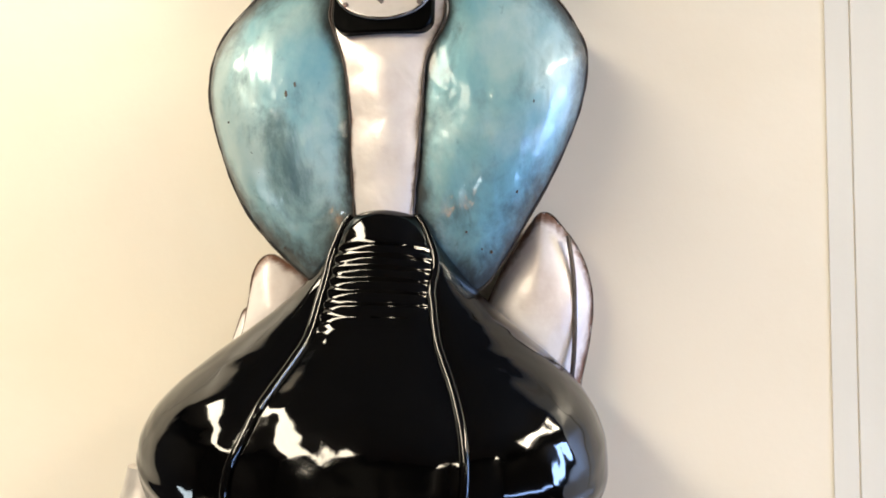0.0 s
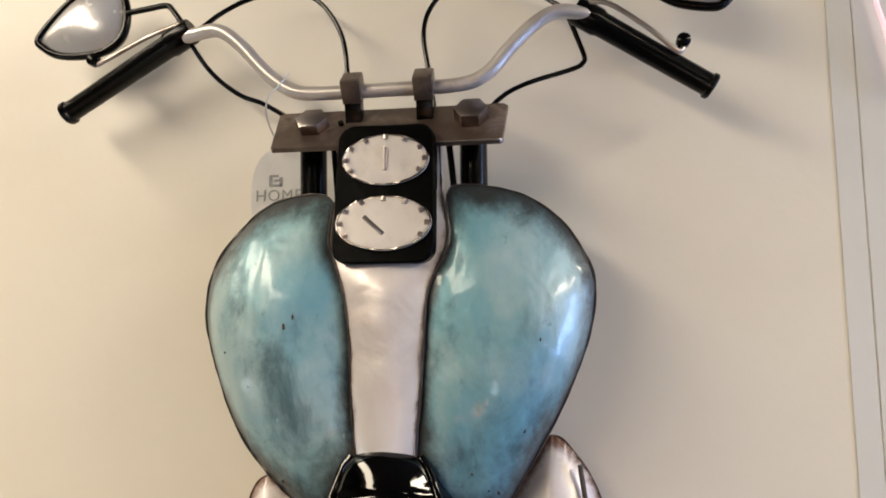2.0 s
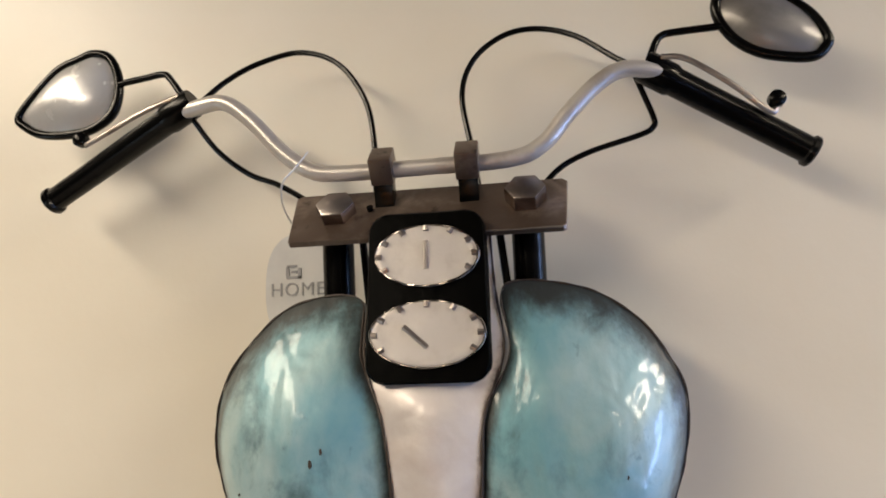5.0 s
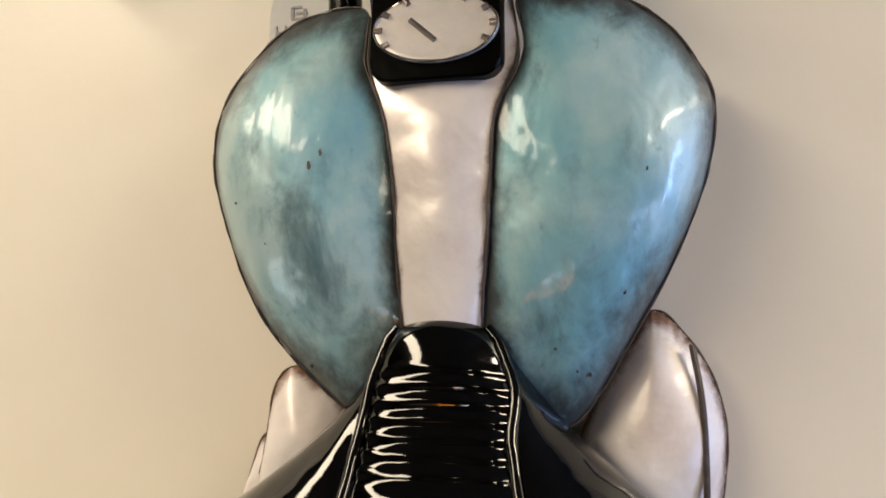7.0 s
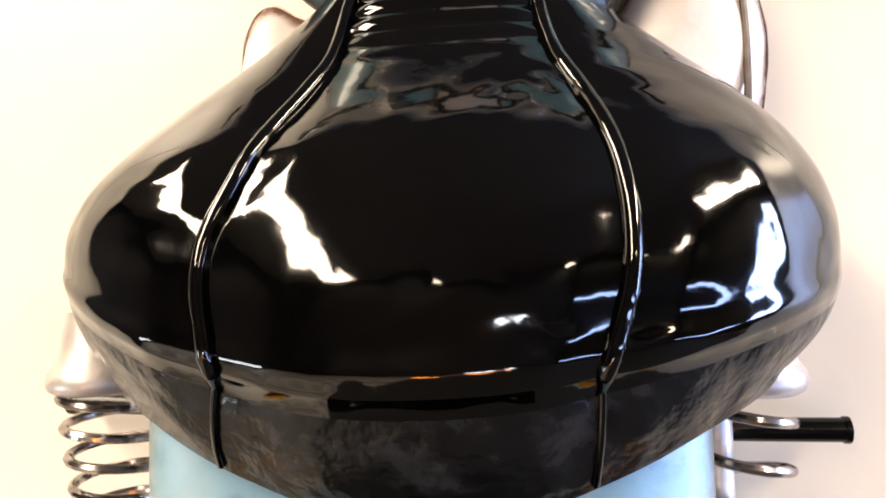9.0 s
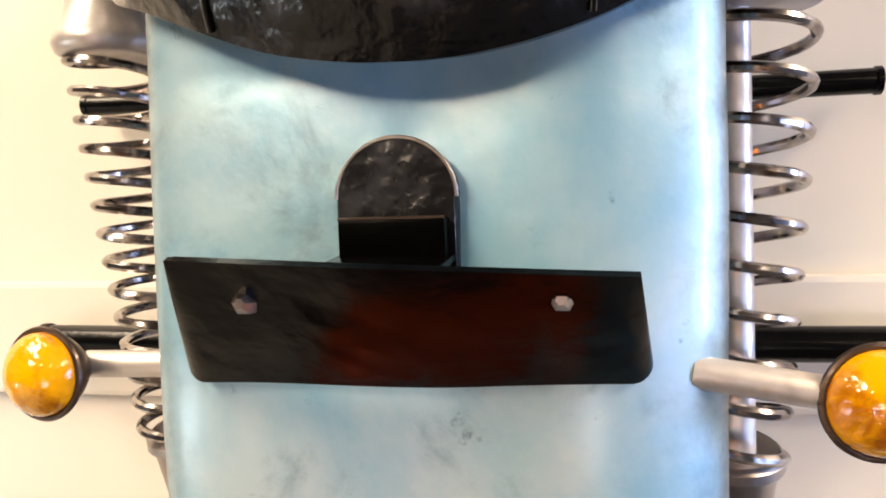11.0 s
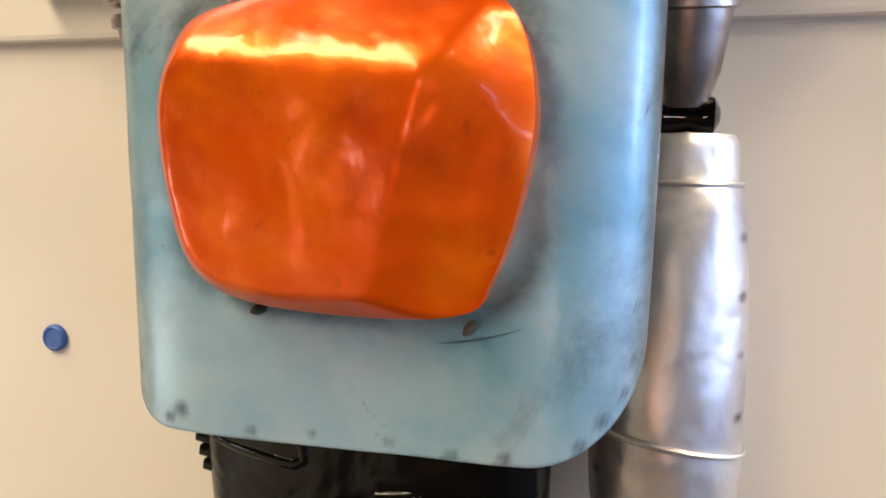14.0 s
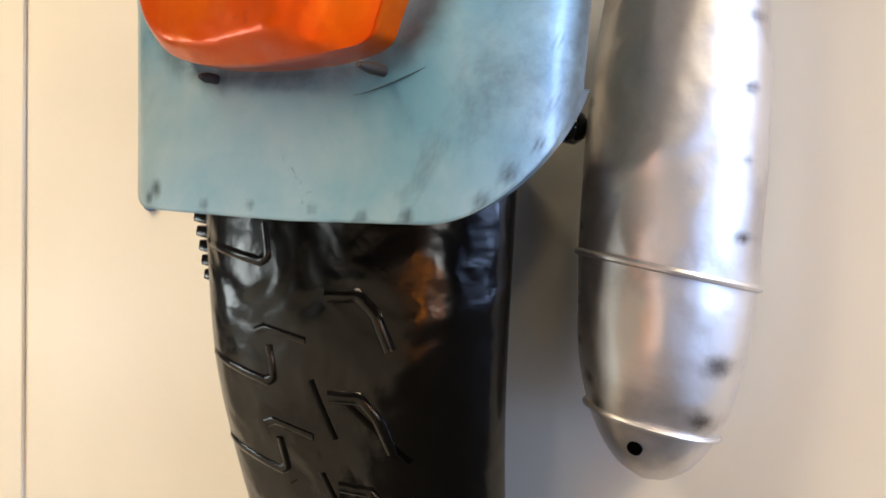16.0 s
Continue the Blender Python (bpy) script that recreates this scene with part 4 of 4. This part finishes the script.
def lever(line, tip, label):
    lv = part("lever", bar(smooth_line(line, 6), 0.0022, 10, True, 0.7), STEEL, bike, label)
    part("lever_ball", lathe(V(tip) + V((0, 0.004, 0.002)), V(tip) + V((0, -0.006, 0.002)), [(0, 0.003), (0.2, 0.0058), (0.8, 0.0058), (1, 0.003)], 14), SATIN, lv, "round black lever end")
    return lv


lever([(0.172, -0.068, 1.9745), (0.188, -0.070, 1.9705), (0.216, -0.068, 1.9505), (0.236, -0.064, 1.9335), (0.243, -0.062, 1.9305), (0.246, -0.060, 1.9355)], (0.2455, -0.060, 1.9375), "thin steel brake lever with a ball end")
lever([(-0.188, -0.068, 1.9805), (-0.217, -0.068, 1.9705), (-0.252, -0.064, 1.9565), (-0.271, -0.060, 1.9505)], (-0.276, -0.058, 1.9535), "thin steel clutch lever")

for line in ([(-0.173, -0.058, 1.9790), (-0.160, -0.045, 1.9990), (-0.137, -0.038, 2.0140), (-0.103, -0.034, 2.0220), (-0.071, -0.036, 2.0090), (-0.048, -0.042, 1.9770), (-0.038, -0.050, 1.9390), (-0.036, -0.052, 1.88)],
             [(-0.187, -0.055, 1.9720), (-0.169, -0.042, 1.9440), (-0.143, -0.038, 1.9230), (-0.118, -0.040, 1.9120), (-0.088, -0.045, 1.893), (-0.06, -0.05, 1.872)],
             [(0.042, -0.052, 1.88), (0.037, -0.050, 1.9190), (0.029, -0.042, 1.9690), (0.038, -0.036, 2.0000), (0.061, -0.034, 2.0180), (0.087, -0.034, 2.0210), (0.116, -0.038, 2.0100), (0.145, -0.048, 1.9840), (0.160, -0.058, 1.9720)],
             [(0.154, -0.055, 1.9710), (0.162, -0.045, 1.9540), (0.1675, -0.040, 1.9400), (0.1665, -0.040, 1.9340), (0.158, -0.040, 1.9290), (0.118, -0.040, 1.9180), (0.095, -0.042, 1.9050), (0.076, -0.05, 1.880)]):
    part("cable", bar(smooth_line(line, 8), 0.0022, 8), SATIN, bike, "thin black control cable")

# top clamp plate with its bolts, and the fork tubes under it
def clamp_plate():
    """A sheet leaning back, wider along its upper edge, with rounded corners."""
    rows = [(-0.0885, -0.0275), (-0.090, -0.0255), (-0.0962, 0.0255), (-0.0935, 0.0285), (0.1005, 0.0285), (0.1035, 0.0255), (0.1012, -0.0255), (0.0990, -0.0275)]
    bm = plate_shape([V((x, 0, z)) for x, z in rows], 0.0035, 0.0008)
    bmesh.ops.transform(bm, matrix=Matrix.Translation((0, -0.0725, 1.8755)) @ Matrix.Rotation(radians(-42), 4, "X"), verts=bm.verts)
    sheet = part("fork_clamp_plate", bm, DARK_STEEL, bike, "burnt steel fork clamp plate")
    # Bar added to stand for the glint on the worn lower right edge.
    part("edge_glint", bar([(x, -0.0920, 1.8553 + 0.0002 * math.sin(x * 300)) for x in (0.030, 0.045, 0.060, 0.075, 0.090, 0.0985)], 0.0007, 6), STEEL, sheet, "thin steel bar put on for the glint along the worn lower edge")
    return sheet


top_plate = clamp_plate()
AX = V((0, -0.78, 0.62)).normalized()
for x, z in ((-0.060, 1.8745), (0.0745, 1.8770)):
    c = V((x, -0.066, z))
    bolt = part("fork_bolt", lathe(c, c + AX * 0.0155, [(0, 0.0135), (0.05, 0.0142), (0.93, 0.0142), (1.0, 0.0134)], 6), BROWN, bike, "worn steel hexagon bolt with dark flanks")
    part("bolt_face", lathe(c + AX * 0.0150, c + AX * 0.0170, [(0, 0.0136), (0.5, 0.0140), (1.0, 0.0124)], 6), STEEL, bolt, "worn bare steel face")
part("small_hole", lathe(V((-0.036, -0.0690, 1.8790)), V((-0.036, -0.0722, 1.8818)), [(0, 0.0024), (1, 0.0026)], 7), PANEL, top_plate, "small dark hole")
for x in (-0.065, 0.074):
    part("fork_tube", lathe((x, -0.055, 1.87), (x, -0.048, 1.785), [(0, 0.0115), (0.5, 0.0115), (1, 0.0115)], 18), SATIN, bike, "black fork tube")
for x, x2 in ((-0.045, -0.041), (0.054, 0.060)):
    part("fork_rod", bar([(x, -0.060, 1.864), (x2, -0.055, 1.806)], 0.0028, 8), SATIN, bike, "thin black rod")


# gauges
def build_gauges():
    pts = []
    for p in rounded(-0.0310, 0.0500, 1.7575, 1.8695, 0.013, -0.100, 5):
        s = (p.z - 1.7575) / 0.112
        pts.append(V((0.0095 + (p.x - 0.0095) * (1.0 - 0.05 * s), -0.098 - 0.010 * (1 - s), p.z)))
    panel = part("gauge_panel", plate_shape(pts, 0.022, 0.0015), PANEL, bike, "black painted gauge panel with two oval dials")
    for cz, rx, rz, y, ang in ((1.8395, 0.0345, 0.0205, -0.1030, 90), (1.7885, 0.0375, 0.0215, -0.1078, 142)):
        bm = bmesh.new()
        rings = [oval(0.0103, y + 0.003, cz, rx, rz, 48, 0.09), oval(0.0103, y - 0.0015, cz, rx, rz, 48, 0.09), oval(0.0103, y - 0.0022, cz, rx * 0.965, rz * 0.95, 48, 0.09),
                 oval(0.0103, y - 0.002, cz, rx * 0.89, rz * 0.87, 48, 0.09), oval(0.0103, y - 0.0022, cz, rx * 0.5, rz * 0.5, 48, 0.09)]
        skin(bm, rings, True, True, True)
        gauge = part("gauge", bm, DIAL, panel, "pressed oval silver dial")
        rim = oval(0.0103, y - 0.0018, cz, rx * 0.985, rz * 0.975, 90, 0.09)
        part("bezel", bead(rim, 0.0010, True, 0.0), COIL, gauge, "uneven bright rim")
        for deg in (-30, 0, 30, 60, 90, 120, 150, 180, 210):
            a = radians(deg)
            d = V((math.cos(a), 0, math.sin(a)))
            p = V((0.0103 + rx * 0.97 * d.x, y - 0.0022 + 0.09 * rz * 0.96 * d.z, cz + rz * 0.96 * d.z))
            q = V((0.0103 + rx * 0.86 * d.x, y - 0.0024 + 0.09 * rz * 0.80 * d.z, cz + rz * 0.80 * d.z))
            gap = p - q
            tick = bar([q, q + gap * 0.5, p], 0.0019, 8)
            part("dial_mark", tick, STEEL, panel)
        a = radians(ang)
        d = V((math.cos(a), 0, math.sin(a)))
        if ang == 90:
            line = [V((0.0103, y - 0.0028, cz)) - d * 0.009, V((0.0103, y - 0.0028, cz)) + d * 0.0095]
        else:
            line = [V((0.0105, y - 0.0028, cz - 0.0085)), V((0.0105, y - 0.0028, cz - 0.0085)) + V((-0.0150, 0, 0.0135))]
        part("needle", bar(line, 0.0017, 8), STEEL, panel, "raised dial needle")


build_gauges()


# hang tag
def build_tag():
    tag = thing("hang_tag", (-0.111, -0.016, 1.81), "pale grey card price tag hanging behind the tank", "hang tag")
    outline = [V((-0.1095 + 0.028 * math.copysign(abs(math.cos(a)) ** 0.8, math.cos(a)), -0.016, 1.834 + 0.043 * math.copysign(abs(math.sin(a)) ** 0.8, math.sin(a)))) for a in (2 * math.pi * k / 40 for k in range(40))]
    card = part("card", plate_shape(outline, 0.001), PAPER, tag)
    for x, z, w, h in ((-0.1155, 1.8510, 0.008, 0.002), (-0.119, 1.8470, 0.0028, 0.008), (-0.109, 1.8455, 0.0028, 0.008), (-0.114, 1.8420, 0.012, 0.002), (-0.1135, 1.8465, 0.005, 0.002)):
        part("mark", block((x, -0.0164, z), (w, 0.0004, h)), INK, card, smooth=False)
    font = bpy.data.curves.new("lettering", "FONT")
    font.body, font.size, font.space_character, font.extrude = "HOME", 0.0150, 1.12, 0.0002
    holder = bpy.data.objects.new("lettering", font)
    bpy.context.scene.collection.objects.link(holder)
    letters = bpy.data.meshes.new_from_object(holder.evaluated_get(bpy.context.evaluated_depsgraph_get()))
    bpy.data.objects.remove(holder)
    bm = bmesh.new()
    bm.from_mesh(letters)
    for v in bm.verts:
        v.co = V((-0.1335 + v.co.x, -0.0164 + v.co.z, 1.8275 + v.co.y))
    part("lettering", bm, INK, card, "thin grey printed capitals", smooth=False)
    part("cord", bar(smooth_line([(-0.107, -0.018, 1.872), (-0.105, -0.06, 1.888), (-0.095, -0.088, 1.899), (-0.085, -0.090, 1.909), (-0.076, -0.088, 1.921)], 6), 0.0007, 6), CORD, tag, "clear plastic cord")


build_tag()

# small things on the wall
dot = part("wall_plug", lathe((-0.290, 0.0, 0.95), (-0.290, -0.004, 0.95), [(0, 0.0098), (0.6, 0.0098), (0.9, 0.0090), (1, 0.0075), (0.8, 0.0068)], 24), BLUE, None)
tagged(dot, "small round blue plastic plug on the cream wall", "wall plug")

# pink glowing end of a light tube on the board
tube_line = smooth_line([(0.407, -0.008, 2.08), (0.4085, -0.008, 2.035), (0.413, -0.008, 1.990), (0.419, -0.008, 1.9615), (0.426, -0.008, 1.920), (0.4295, -0.008, 1.903)], 8)
pink = part("light_tube", bar(tube_line, lambda q: (0.0010 + 0.0020 * q) * min(1.0, 0.3 + (1 - q) * 9), 10), PINK, None)
tagged(pink, "thin curved pink glowing light tube fixed to the upright board", "light tube")
